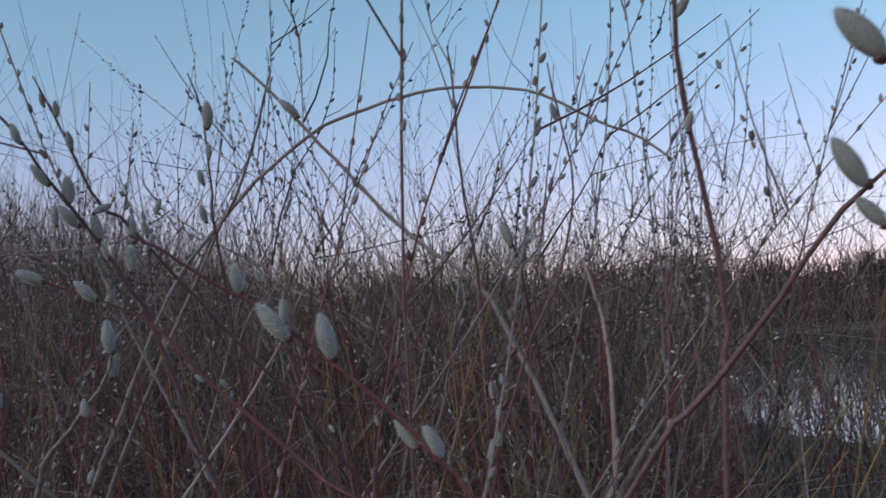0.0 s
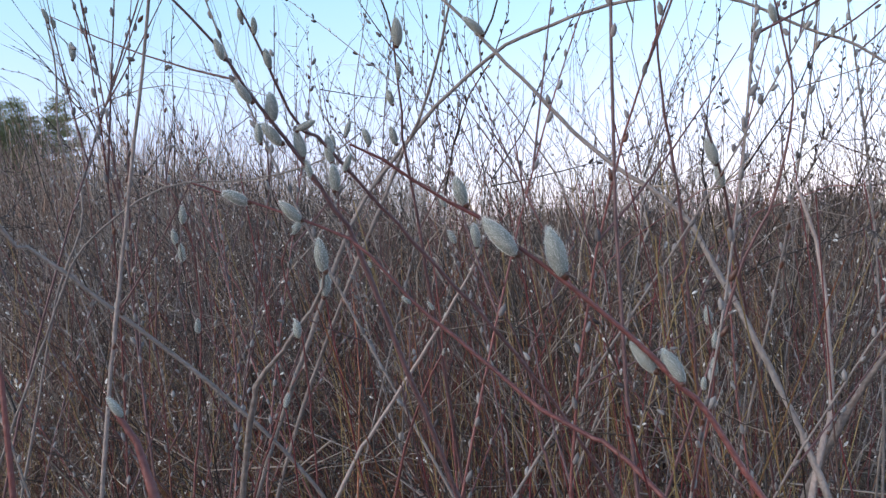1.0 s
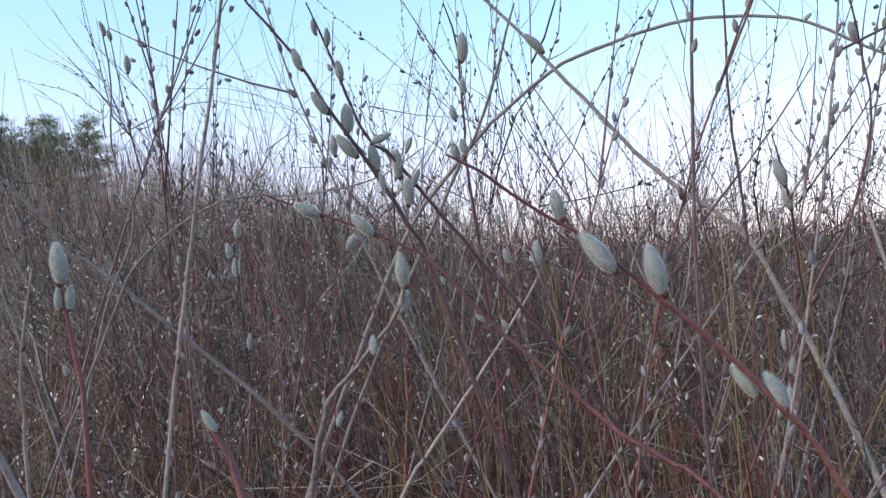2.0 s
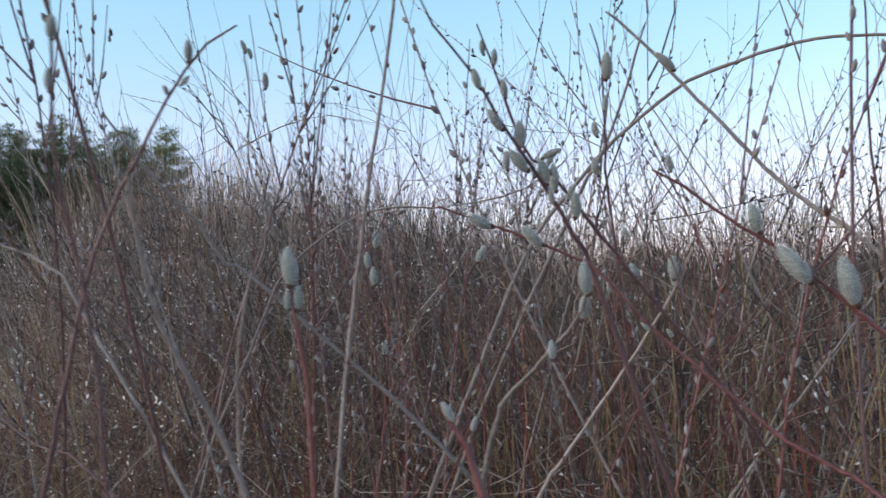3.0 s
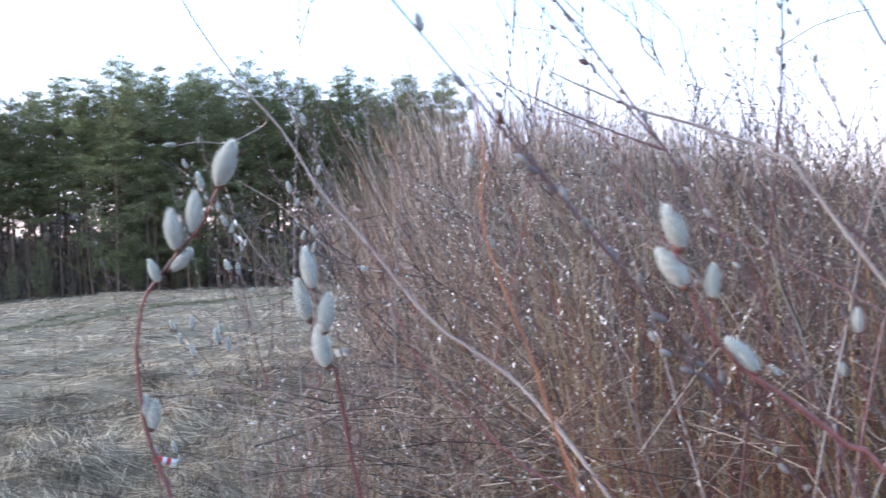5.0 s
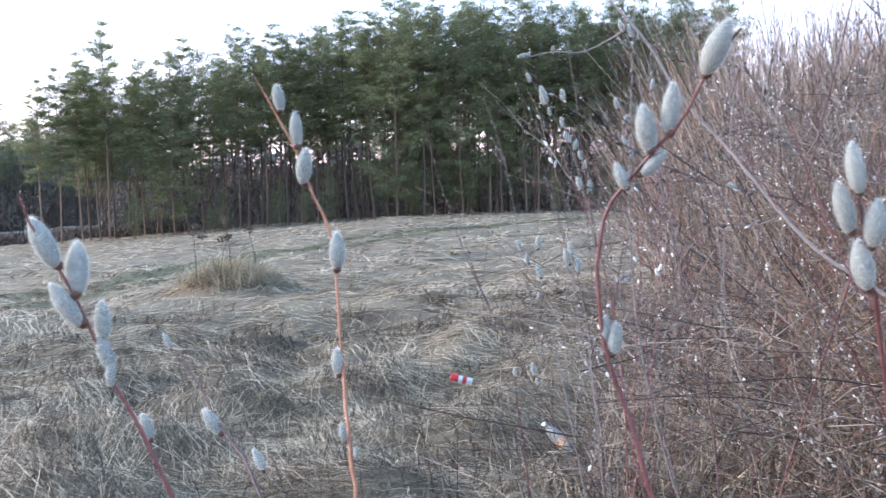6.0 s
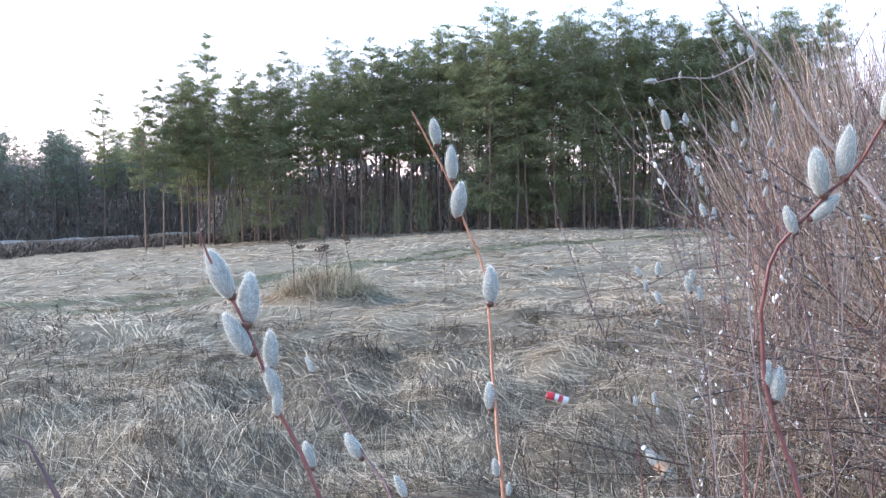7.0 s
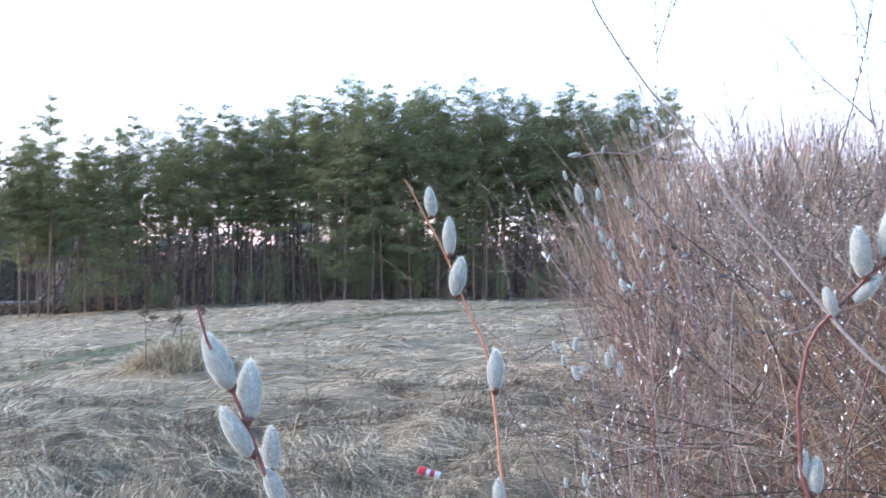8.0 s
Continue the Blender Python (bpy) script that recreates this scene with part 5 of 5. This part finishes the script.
    ob = new("edge_grass", mesh_of("edge_grass", [blades(g, x, y, g.uniform(0.3, 1.0, n), g.uniform(0.0014, 0.004, n), g.uniform(0.4, 1.45, n), g.uniform(0.2, 0.75, n), wander=1.2)], material("edge_straw", (0.035, 0.027, 0.021), (0.5, 0.41, 0.31), 0.9, 0.85, 0, 0.8, 5, island=True, between=((0.10, 0.078, 0.06), (0.24, 0.19, 0.145))), False))
    tagged(ob, "tall tangled straw-coloured grass along the willows", "dead grass", kind="stuff")
    n = 42000
    x = g.uniform(-6.5, 4.5, n)
    y = 0.2 + g.random(n) ** 1.3 * 8
    keep = (np.hypot(x + 0.3, y) > 0.9) & (x > -3.8 - 0.7 * (y - 2.5)) & ((x < 0.4) | (g.random(n) < 0.35))
    x, y = x[keep], y[keep]
    n = len(x)
    ob = new("thicket_grass", mesh_of("thicket_grass", [blades(g, x, y, g.uniform(0.25, 0.8, n), g.uniform(0.001, 0.0022, n), g.uniform(0.3, 1.45, n), g.uniform(0.0, 0.5, n))], M_STALK, False))
    tagged(ob, "tangled dry brown grass and stalks under the willows", "dry grass", kind="stuff")


meadow_grass()


def brush_wall():
    """The dense brown mass of thin shoots deeper in the thicket, and the fine upright shoots in front of it."""
    g = np.random.default_rng(41)
    n = 34000
    y = 5.0 + g.random(n) * 12.5
    left, right = -4.0 - 0.72 * (y - 5), 2.0 + 0.62 * y
    x = left + (right - left) * g.random(n)
    wet = (pond(x, y) < 1.2) | ((x > 0.3) & (g.random(n) < 0.88))
    x, y = x[~wet], y[~wet]
    n = len(x)
    K = 4
    ss = np.linspace(0, 1, K)
    h = (1.5 + 0.078 * y + 0.22 * np.sin(x * 1.3 + 0.7 * y) + 0.14 * np.sin(2.9 * x - y)) * (0.45 + 0.68 * g.random(n) ** 1.25)
    lean = g.normal(0, 0.27, (n, 2)) - np.array([0.06, 0])
    P = np.zeros((n, K, 3))
    P[:, :, 0] = x[:, None] + lean[:, :1] * h[:, None] * ss ** 1.4
    P[:, :, 1] = y[:, None] + lean[:, 1:] * h[:, None] * ss ** 1.4
    P[:, :, 2] = ground_z(x, y)[:, None] + h[:, None] * ss - 0.02
    P[:, 1:] += g.normal(0, 0.05, (n, K - 1, 3)) * h[:, None, None]
    a = g.uniform(0, np.pi, n)
    w = (0.0028 + 0.00036 * y)[:, None] * (1 - 0.7 * ss)
    W = np.stack([np.cos(a)[:, None] * w, np.sin(a)[:, None] * w, 0 * w], -1)
    ob = new("brushwood_mass", mesh_of("brushwood_mass", [ribbons(P, W)], M_BRUSH, False))
    tagged(ob, "dense brown mass of thin bare willow shoots", "brushwood", kind="stuff")
    # reeds and bushes on the far bank of the pond
    n = 9000
    x, y = g.uniform(-26, 70, n), g.uniform(105.5, 114, n)
    h = (7.2 + 0.8 * np.sin(0.2 * x) + 0.6 * np.sin(0.63 * x + 2)) * g.uniform(0.55, 1.05, n)
    P = np.zeros((n, K, 3))
    P[:, :, 0] = x[:, None] + g.normal(0, 0.2, n)[:, None] * h[:, None] * ss
    P[:, :, 1] = y[:, None]
    P[:, :, 2] = ground_z(x, y)[:, None] + h[:, None] * ss - 0.02
    w = 0.1 * (1 - 0.6 * ss)[None] * g.uniform(0.5, 1.1, n)[:, None]
    ob = new("far_bank_brush", mesh_of("far_bank_brush", [ribbons(P, np.stack([w, 0.3 * w, 0 * w], -1))], M_BRUSH, False))
    tagged(ob, "brown reeds and bare bushes along the far bank", "brushwood", kind="stuff")
    # the rounded crown of the tall bush beside the meadow
    K = 5
    ss = np.linspace(0, 1, K)
    n = 30000
    a, r = g.uniform(0, 2 * np.pi, n), np.sqrt(g.random(n))
    lobe = g.integers(0, 4, n)
    cx, cy = np.array([-8.6, -7.6, -6.2, -4.6])[lobe], np.array([11.4, 12.2, 12.8, 13.4])[lobe]
    R, top = np.array([2.1, 2.3, 2.4, 2.3])[lobe], np.array([4.2, 4.15, 3.4, 2.8])[lobe]
    x, y = cx + np.cos(a) * r * R, cy + np.sin(a) * r * R
    h = top * np.sqrt(1 - 0.75 * r ** 2) * np.where(g.random(n) < 0.06, g.uniform(0.85, 1.0, n), 0.45 + 0.52 * g.random(n) ** 0.8)
    P = np.zeros((n, K, 3))
    out = g.normal(0, 0.2, (n, 2))
    P[:, :, 0] = (cx + (x - cx) * 0.84)[:, None] + ((x - cx) * 0.2 + out[:, 0] * h)[:, None] * ss ** 1.3
    P[:, :, 1] = (cy + (y - cy) * 0.84)[:, None] + ((y - cy) * 0.2 + out[:, 1] * h)[:, None] * ss ** 1.3
    P[:, :, 2] = ground_z(x, y)[:, None] + h[:, None] * ss - 0.02
    P[:, 1:] += np.cumsum(g.normal(0, 0.022, (n, K - 1, 3)), axis=1) * h[:, None, None]
    a = g.uniform(0, np.pi, n)
    w = 0.007 * (1 - 0.6 * ss)[None] * g.uniform(0.5, 1.1, n)[:, None]
    ob = new("tall_brushwood", mesh_of("tall_brushwood", [ribbons(P, np.stack([np.cos(a)[:, None] * w, np.sin(a)[:, None] * w, 0 * w], -1))], M_TWIG_RED, False))
    tagged(ob, "rounded mass of fine reddish-brown willow twigs", "brushwood", kind="stuff")
    n = 5200
    y = 1.5 + g.random(n) * 4.2
    left = -2.5 - 0.7 * (y - 3.0)
    x = left + (3.4 - left) * g.random(n)
    keep = (np.hypot(x + 0.3, y) > 1.5) & ((x < 0.35) | (g.random(n) < 0.15)) & ((np.hypot(x + 0.82, y + 0.28) > 2.5) | (x > -0.5))
    x, y = x[keep], y[keep]
    n = len(x)
    h = g.uniform(0.7, 1.75, n)
    lean = g.normal(0, 0.36, (n, 2)) - np.stack([np.clip(0.1 - 0.16 * x, 0, 0.4), 0 * x], -1)
    lean[:, 0] = np.where(np.hypot(x + 0.82, y + 0.28) < 3.2, np.maximum(lean[:, 0], -0.08), lean[:, 0])
    K = 5
    ss = np.linspace(0, 1, K)
    P = np.zeros((n, K, 3))
    P[:, :, 0] = x[:, None] + lean[:, :1] * h[:, None] * ss ** 1.3 + g.normal(0, 0.01, (n, K))
    P[:, :, 1] = y[:, None] + lean[:, 1:] * h[:, None] * ss ** 1.3 + g.normal(0, 0.01, (n, K))
    P[:, :, 2] = ground_z(x, y)[:, None] + h[:, None] * ss - 0.02
    P = P[np.argsort(np.hypot(x + 0.4, y - 1.2))]
    R = g.uniform(0.0012, 0.0026, n)[:, None] * (1 - 0.6 * ss)
    e = new("shoot_stand")
    for i in range(300):
        part("shoot", mesh_of("thin_shoot", [tubes(P[i:i + 1], R[i:i + 1], 4)], M_SHOOT_ONE), e)
    tagged(e, "stand of thin upright red, yellow and brown shoots", "willow shoots")
    ob = new("upright_shoots", mesh_of("upright_shoots", [tubes(P[300:], R[300:], 3)], M_SHOOT))
    tagged(ob, "thin upright red, yellow and brown willow shoots", "willow shoots", kind="stuff")


brush_wall()


def fallen_twigs():
    """Dead twigs that lie and hang across one another low in the willows."""
    g = np.random.default_rng(45)
    n = 5600
    f = g.random(n)
    edge = g.random(n) < 0.55
    x = np.where(edge, -2.4 - 4.4 * f + g.normal(0, 0.5, n), g.uniform(-3.4, 1.0, n))
    y = np.where(edge, 2.3 + 6.2 * f + g.normal(0, 0.45, n), g.uniform(1.7, 5.0, n))
    keep = (np.hypot(x + 0.3, y) > 1.6) & (np.hypot(x + 0.82, y + 0.28) > 2.2)
    x, y = x[keep], y[keep]
    n = len(x)
    z = ground_z(x, y) + 0.02 + 1.0 * g.random(n) ** 1.7
    d = g.normal(0, 1, (n, 3)) * np.array([1, 0.7, 0.45])
    d[:, 2] = np.abs(d[:, 2])
    d = unit(d) * g.uniform(0.25, 0.95, (n, 1))
    ss = np.linspace(0, 1, 4)
    P = np.stack([x, y, z], -1)[:, None] + d[:, None] * ss[:, None] + g.normal(0, 0.025, (n, 4, 3))
    P[:, :, 2] = np.maximum(P[:, :, 2], ground_z(P[:, :, 0], P[:, :, 1]) + 0.005)
    ob = new("fallen_twigs", mesh_of("fallen_twigs", [tubes(P, g.uniform(0.001, 0.0031, n)[:, None] * (1 - 0.6 * ss), 3)], M_TWIG))
    tagged(ob, "tangle of dead grey-brown twigs low in the willows", "dead twigs", kind="stuff")


fallen_twigs()

# ---------- things in the meadow ----------


def lathe(profile, sides=20, squash=1.0):
    """A turned shape along z from (radius, height) pairs."""
    a = np.arange(sides) * 2 * np.pi / sides
    V = np.array([[r * math.cos(t) * squash, r * math.sin(t), z] for r, z in profile for t in a])
    k, s = np.meshgrid(np.arange(len(profile) - 1), np.arange(sides), indexing="ij")
    s2 = (s + 1) % sides
    return V, np.stack([k * sides + s, k * sides + s2, (k + 1) * sides + s2, (k + 1) * sides + s], -1).reshape(-1, 4)


def plain(name, dark, light, rough, metal=0.0):
    m = material(name, dark, light, 30, rough, 0.1, 0, 200)
    m.node_tree.nodes["Principled BSDF"].inputs["Metallic"].default_value = metal
    return m


def drink_can(x, y):
    e = new("drink_can")
    white, red, tin = plain("can_white", (0.65, 0.65, 0.68), (0.82, 0.82, 0.85), 0.3), plain("can_red", (0.55, 0.01, 0.02), (0.7, 0.03, 0.05), 0.3), plain("can_tin", (0.5, 0.5, 0.5), (0.7, 0.7, 0.7), 0.25, 1.0)
    part("body", mesh_of("can_body", [lathe([(0.033, 0.055), (0.0335, 0.08), (0.03, 0.1), (0.033, 0.12), (0.033, 0.15)], squash=0.85)], white), e, "white printed side, dented")
    part("red_end", mesh_of("can_red_end", [lathe([(0.026, 0.0), (0.033, 0.008), (0.033, 0.054)], squash=0.9)], red), e, "bright red printed end")
    part("red_stripe", mesh_of("can_stripe", [lathe([(0.0342, 0.082), (0.0312, 0.099), (0.0335, 0.112)], squash=0.86)], red), e, "red stripe round the side")
    part("lid", mesh_of("can_lid", [lathe([(0.033, 0.15), (0.028, 0.162), (0.026, 0.166), (0.025, 0.161), (0.001, 0.161)])], tin), e, "bare metal lid")
    part("base", mesh_of("can_base", [lathe([(0.001, 0.006), (0.02, 0.003), (0.026, 0.0)])], tin), e)
    e.matrix_basis = pose(x, y, float(ground_z(x, y)) + 0.075, 0, 106, 53) @ Matrix.Scale(1.12, 4)
    tagged(e, "crumpled red and white drink can on dead grass", "can")


def litter_bottle(x, y):
    e = new("plastic_bottle")
    grey, lab, cap = plain("bottle_grey", (0.22, 0.235, 0.24), (0.36, 0.375, 0.38), 0.3), plain("bottle_label", (0.55, 0.28, 0.16), (0.75, 0.5, 0.38), 0.5), plain("bottle_cap", (0.7, 0.7, 0.65), (0.85, 0.85, 0.8), 0.4)
    part("body", mesh_of("bottle_body", [lathe([(0.002, 0.0), (0.03, 0.002), (0.04, 0.012), (0.041, 0.06), (0.037, 0.09), (0.041, 0.12), (0.04, 0.16), (0.03, 0.2), (0.014, 0.225), (0.013, 0.24)], squash=0.75)], grey), e, "scuffed grey plastic, squashed flat")
    part("label", mesh_of("bottle_label", [lathe([(0.0425, 0.07), (0.0395, 0.09), (0.0425, 0.13)], squash=0.76)], lab), e, "torn faded orange label")
    part("cap", mesh_of("bottle_cap", [lathe([(0.016, 0.238), (0.016, 0.256), (0.012, 0.259), (0.001, 0.259)], 14)], cap), e, "white screw cap")
    e.matrix_basis = pose(x + 0.07, y + 0.07, float(ground_z(x, y)) + 0.04, 50, 0, 290)
    tagged(e, "squashed grey plastic bottle with an orange label in the grass", "bottle")


def pale_stone(x, y, size, seed):
    g = np.random.default_rng(seed)
    bm = bmesh.new()
    bmesh.ops.create_icosphere(bm, subdivisions=3, radius=1.0)
    for v in bm.verts:
        n = noise.noise(v.co * 1.4 + Vector((seed, 0, 0))) * 0.35 + noise.noise(v.co * 4 + Vector((seed, 3, 0))) * 0.08
        v.co *= 1 + n
        v.co.z = max(v.co.z, -0.4) * 0.7
    me = bpy.data.meshes.new("pale_stone")
    bm.to_mesh(me)
    bm.free()
    me.materials.append(M_STONE)
    ob = new("stone", me)
    ob.matrix_basis = pose(x, y, float(ground_z(x, y)) + 0.2 * size, 0, 0, g.uniform(0, 360)) @ Matrix.Scale(size, 4)
    tagged(ob, "pale grey lump of stone half hidden in the grass", "stone", "pale stones")


def dead_umbel(x, y, h, seed):
    """A dry umbel: a leaning stalk, rays at its head, and seed clusters on them."""
    g = np.random.default_rng(seed)
    e = new("dead_weed")
    s = np.linspace(0, 1, 7)
    lean = g.normal(0, 0.08, 2)
    P = np.stack([lean[0] * h * s ** 2 + g.normal(0, 0.006, 7), lean[1] * h * s ** 2 + g.normal(0, 0.006, 7), s * h], -1)
    P[0] = 0, 0, -0.03
    part("stalk", mesh_of("weed_stalk", [tubes(P[None], np.linspace(0.009, 0.005, 7)[None], 6)], M_WEED), e)
    heads = [(P[-1], 0.12)]
    for k in (4, 5):
        if g.random() < 0.7:
            d = unit(np.array([*g.normal(0, 0.5, 2), 1.0]))
            tip = P[k] + d * h * 0.3
            part("side_branch", mesh_of("weed_branch", [tubes(np.stack([P[k], P[k] * 0.5 + tip * 0.5 + [0, 0, 0.01], tip])[None], np.array([[0.003, 0.0025, 0.002]]), 5)], M_WEED), e)
            heads.append((tip, 0.1))
    for c, r in heads:
        n = 14
        d = np.stack([g.normal(0, 0.75, n), g.normal(0, 0.75, n), np.full(n, 0.8)], -1)
        tips = c + unit(d) * r * g.uniform(0.6, 1.0, (n, 1))
        rays = tubes(np.stack([np.broadcast_to(c, tips.shape), tips], 1), np.full((n, 2), 0.003), 3)
        seeds = tubes(np.stack([tips - [0, 0, 0.006], tips + [0, 0, 0.004], tips + [0, 0, 0.016]], 1), np.tile([0.006, 0.022, 0.006], (n, 1)), 5)
        tagged(part("umbel", mesh_of("weed_umbel", [rays, seeds], M_WEED), e), "dry brown seed head", kind="stuff")
    e.matrix_basis = pose(x, y, float(ground_z(x, y)))
    tagged(e, "dead brown umbel weed standing in the meadow", "dead weed", "dead weeds in the meadow")


def polar(az, r):
    return -0.82 - math.sin(radians(az)) * r, -0.28 + math.cos(radians(az)) * r


def dry_herb(x, y, h, seed):
    """A thin dry herb with short side sprigs and small seed heads."""
    g = np.random.default_rng(seed)
    e = new("dry_herb")
    s = np.linspace(0, 1, 6)
    lean = g.normal(0, 0.15, 2)
    P = np.stack([lean[0] * h * s ** 1.5, lean[1] * h * s ** 1.5, s * h - 0.02], -1)
    part("stalk", mesh_of("herb_stalk", [tubes(P[None], np.linspace(0.0035, 0.0015, 6)[None], 5)], M_WEED), e)
    n = 9
    f = g.uniform(0.45, 1.0, n)
    b0 = np.stack([np.interp(f, s, P[:, i]) for i in range(3)], -1)
    d = unit(np.stack([g.normal(0, 0.6, n), g.normal(0, 0.6, n), np.ones(n)], -1)) * (h * 0.12)
    for i in range(n):
        part("sprig", mesh_of("herb_sprig", [tubes(np.stack([b0[i], b0[i] + d[i] * 0.7, b0[i] + d[i], b0[i] + d[i] * 1.15])[None], np.array([[0.0012, 0.001, 0.006, 0.001]]), 5)], M_WEED), e)
    e.matrix_basis = pose(x, y, float(ground_z(x, y)))
    tagged(e, "thin dry brown herb with small seed heads", "dry herb", "dry herbs in the meadow")


def meadow_things():
    drink_can(-6.79, 4.26)
    litter_bottle(-4.91, 3.60)
    pale_stone(*polar(43.0, 15.5), 0.15, 3)
    pale_stone(*polar(39.0, 11.0), 0.13, 7)
    g = np.random.default_rng(51)
    cx, cy = polar(65.5, 16.5)
    ob = new("grass_tussock", mesh_of("grass_tussock", [tussock_blades(g, cx + g.normal(0, 0.2), cy + g.normal(0, 0.2), 260, 0.75, 0.8) for i in range(6)], M_GRASS, False))
    ob.data.materials.clear()
    ob.data.materials.append(material("tussock_straw", (0.13, 0.105, 0.07), (0.6, 0.49, 0.35), 0.6, 0.8, 0, 0.5, 4, translucent=0.25, island=True))
    tagged(ob, "tall straw-coloured tussock of dead grass in the meadow", "grass tussock", kind="stuff")
    for i, (az, r, h) in enumerate([(67.2, 16.0, 0.74), (65.3, 16.2, 0.78), (63.9, 17.0, 0.72), (65.9, 17.2, 0.62)]):
        dead_umbel(*polar(az, r), h, 60 + i)
    for i, (az, r, h) in enumerate([(79.6, 8.2, 0.75), (80.6, 7.6, 0.55), (76.2, 9.2, 0.35), (73.4, 12, 0.6), (62.6, 9.5, 0.3), (58.5, 14, 0.7), (53.6, 4.6, 0.4), (52.2, 4.4, 0.45), (51.0, 4.8, 0.35), (70.5, 6.5, 0.3), (48.5, 12, 0.6), (82, 6.5, 0.4)]):
        dry_herb(*polar(az, r), h, 80 + i)


def wheel_tracks():
    mid = TRACK
    t = unit(np.gradient(mid, axis=0))
    side = np.stack([-t[:, 1], t[:, 0]], -1)
    for k, off in enumerate((-0.8, 0.8)):
        w = 0.42 + 0.08 * np.sin(np.arange(90) * 0.9 + k) + 0.03 * np.sin(np.arange(90) * 2.3)
        rows = []
        for u in (-1, -0.4, 0.4, 1):
            p = mid + side * (off + u * w)[:, None]
            rows.append(np.c_[p, ground_z(p[:, 0], p[:, 1]) + (0.014 if abs(u) < 1 else -0.03)])
        V = np.stack(rows, 1)
        i, j = np.meshgrid(np.arange(89), np.arange(3), indexing="ij")
        F = np.stack([i * 4 + j, i * 4 + j + 1, (i + 1) * 4 + j + 1, (i + 1) * 4 + j], -1).reshape(-1, 4)
        ob = new("wheel_track", mesh_of("wheel_track", [(V, F)], M_TRACK))
        tagged(ob, "worn greenish wheel track through the dead grass, rut shadow painted in", "track", kind="structure")


def embankment():
    """The low road bank before the lower wood."""
    az = np.radians(np.linspace(66, 100, 60))
    prof = [(88.5, -0.4), (90.5, 0.3), (92.2, 0.9), (93.0, 1.0), (95.6, 1.03), (103, -0.4)]
    V = []
    for i, a in enumerate(az):
        for k, (r, z) in enumerate(prof):
            rr = r + 0.5 * math.sin(i * 0.7 + k) + 6 * max(0, math.radians(72) - a)
            x, y = -math.sin(a) * rr, math.cos(a) * rr
            V.append((x, y, float(ground_z(x, y)) + z * min(1, (a - az[0]) * 8) + 0.06 * math.sin(i * 1.3 + 2 * k)))
    n = len(prof)
    i, j = np.meshgrid(np.arange(59), np.arange(n - 1), indexing="ij")
    F = np.stack([i * n + j, (i + 1) * n + j, (i + 1) * n + j + 1, i * n + j + 1], -1)
    slope = F[:, [0, 1, 2, 4]].reshape(-1, 4)
    top = F[:, [3]].reshape(-1, 4)
    tagged(new("road_bank", mesh_of("road_bank", [(V, slope)], M_BANK)), "low brown earth bank beside the wood", "bank", kind="structure")
    tagged(new("road", mesh_of("road", [(V, top)], M_ROAD)), "pale grey road on the low bank", "road", kind="structure")


def rut_grass():
    """Short dark grass that grows in both wheel ruts."""
    g = np.random.default_rng(63)
    t = unit(np.gradient(TRACK, axis=0))
    side = np.stack([-t[:, 1], t[:, 0]], -1)
    n = 22000
    k = g.integers(0, 90, n)
    off = np.where(g.random(n) < 0.5, -0.8, 0.8) + g.normal(0, 0.3, n)
    p = TRACK[k] + side[k] * off[:, None] + t[k] * g.uniform(-0.6, 0.6, (n, 1))
    far = np.clip(np.hypot(p[:, 0], p[:, 1]) / 10, 1, 3)
    m = material("rut_grass", (0.05, 0.056, 0.028), (0.165, 0.158, 0.085), 0.6, 0.85, 0, 0.6, 4, island=True)
    ob = new("rut_grass", mesh_of("rut_grass", [blades(g, p[:, 0], p[:, 1], g.uniform(0.15, 0.35, n), g.uniform(0.002, 0.004, n) * far, g.uniform(0.15, 0.6, n), g.uniform(0.1, 0.4, n), wander=1.5)], m, False))
    tagged(ob, "short dark olive grass in the wheel ruts", "grass", kind="stuff")


wheel_tracks()
rut_grass()
embankment()
meadow_things()
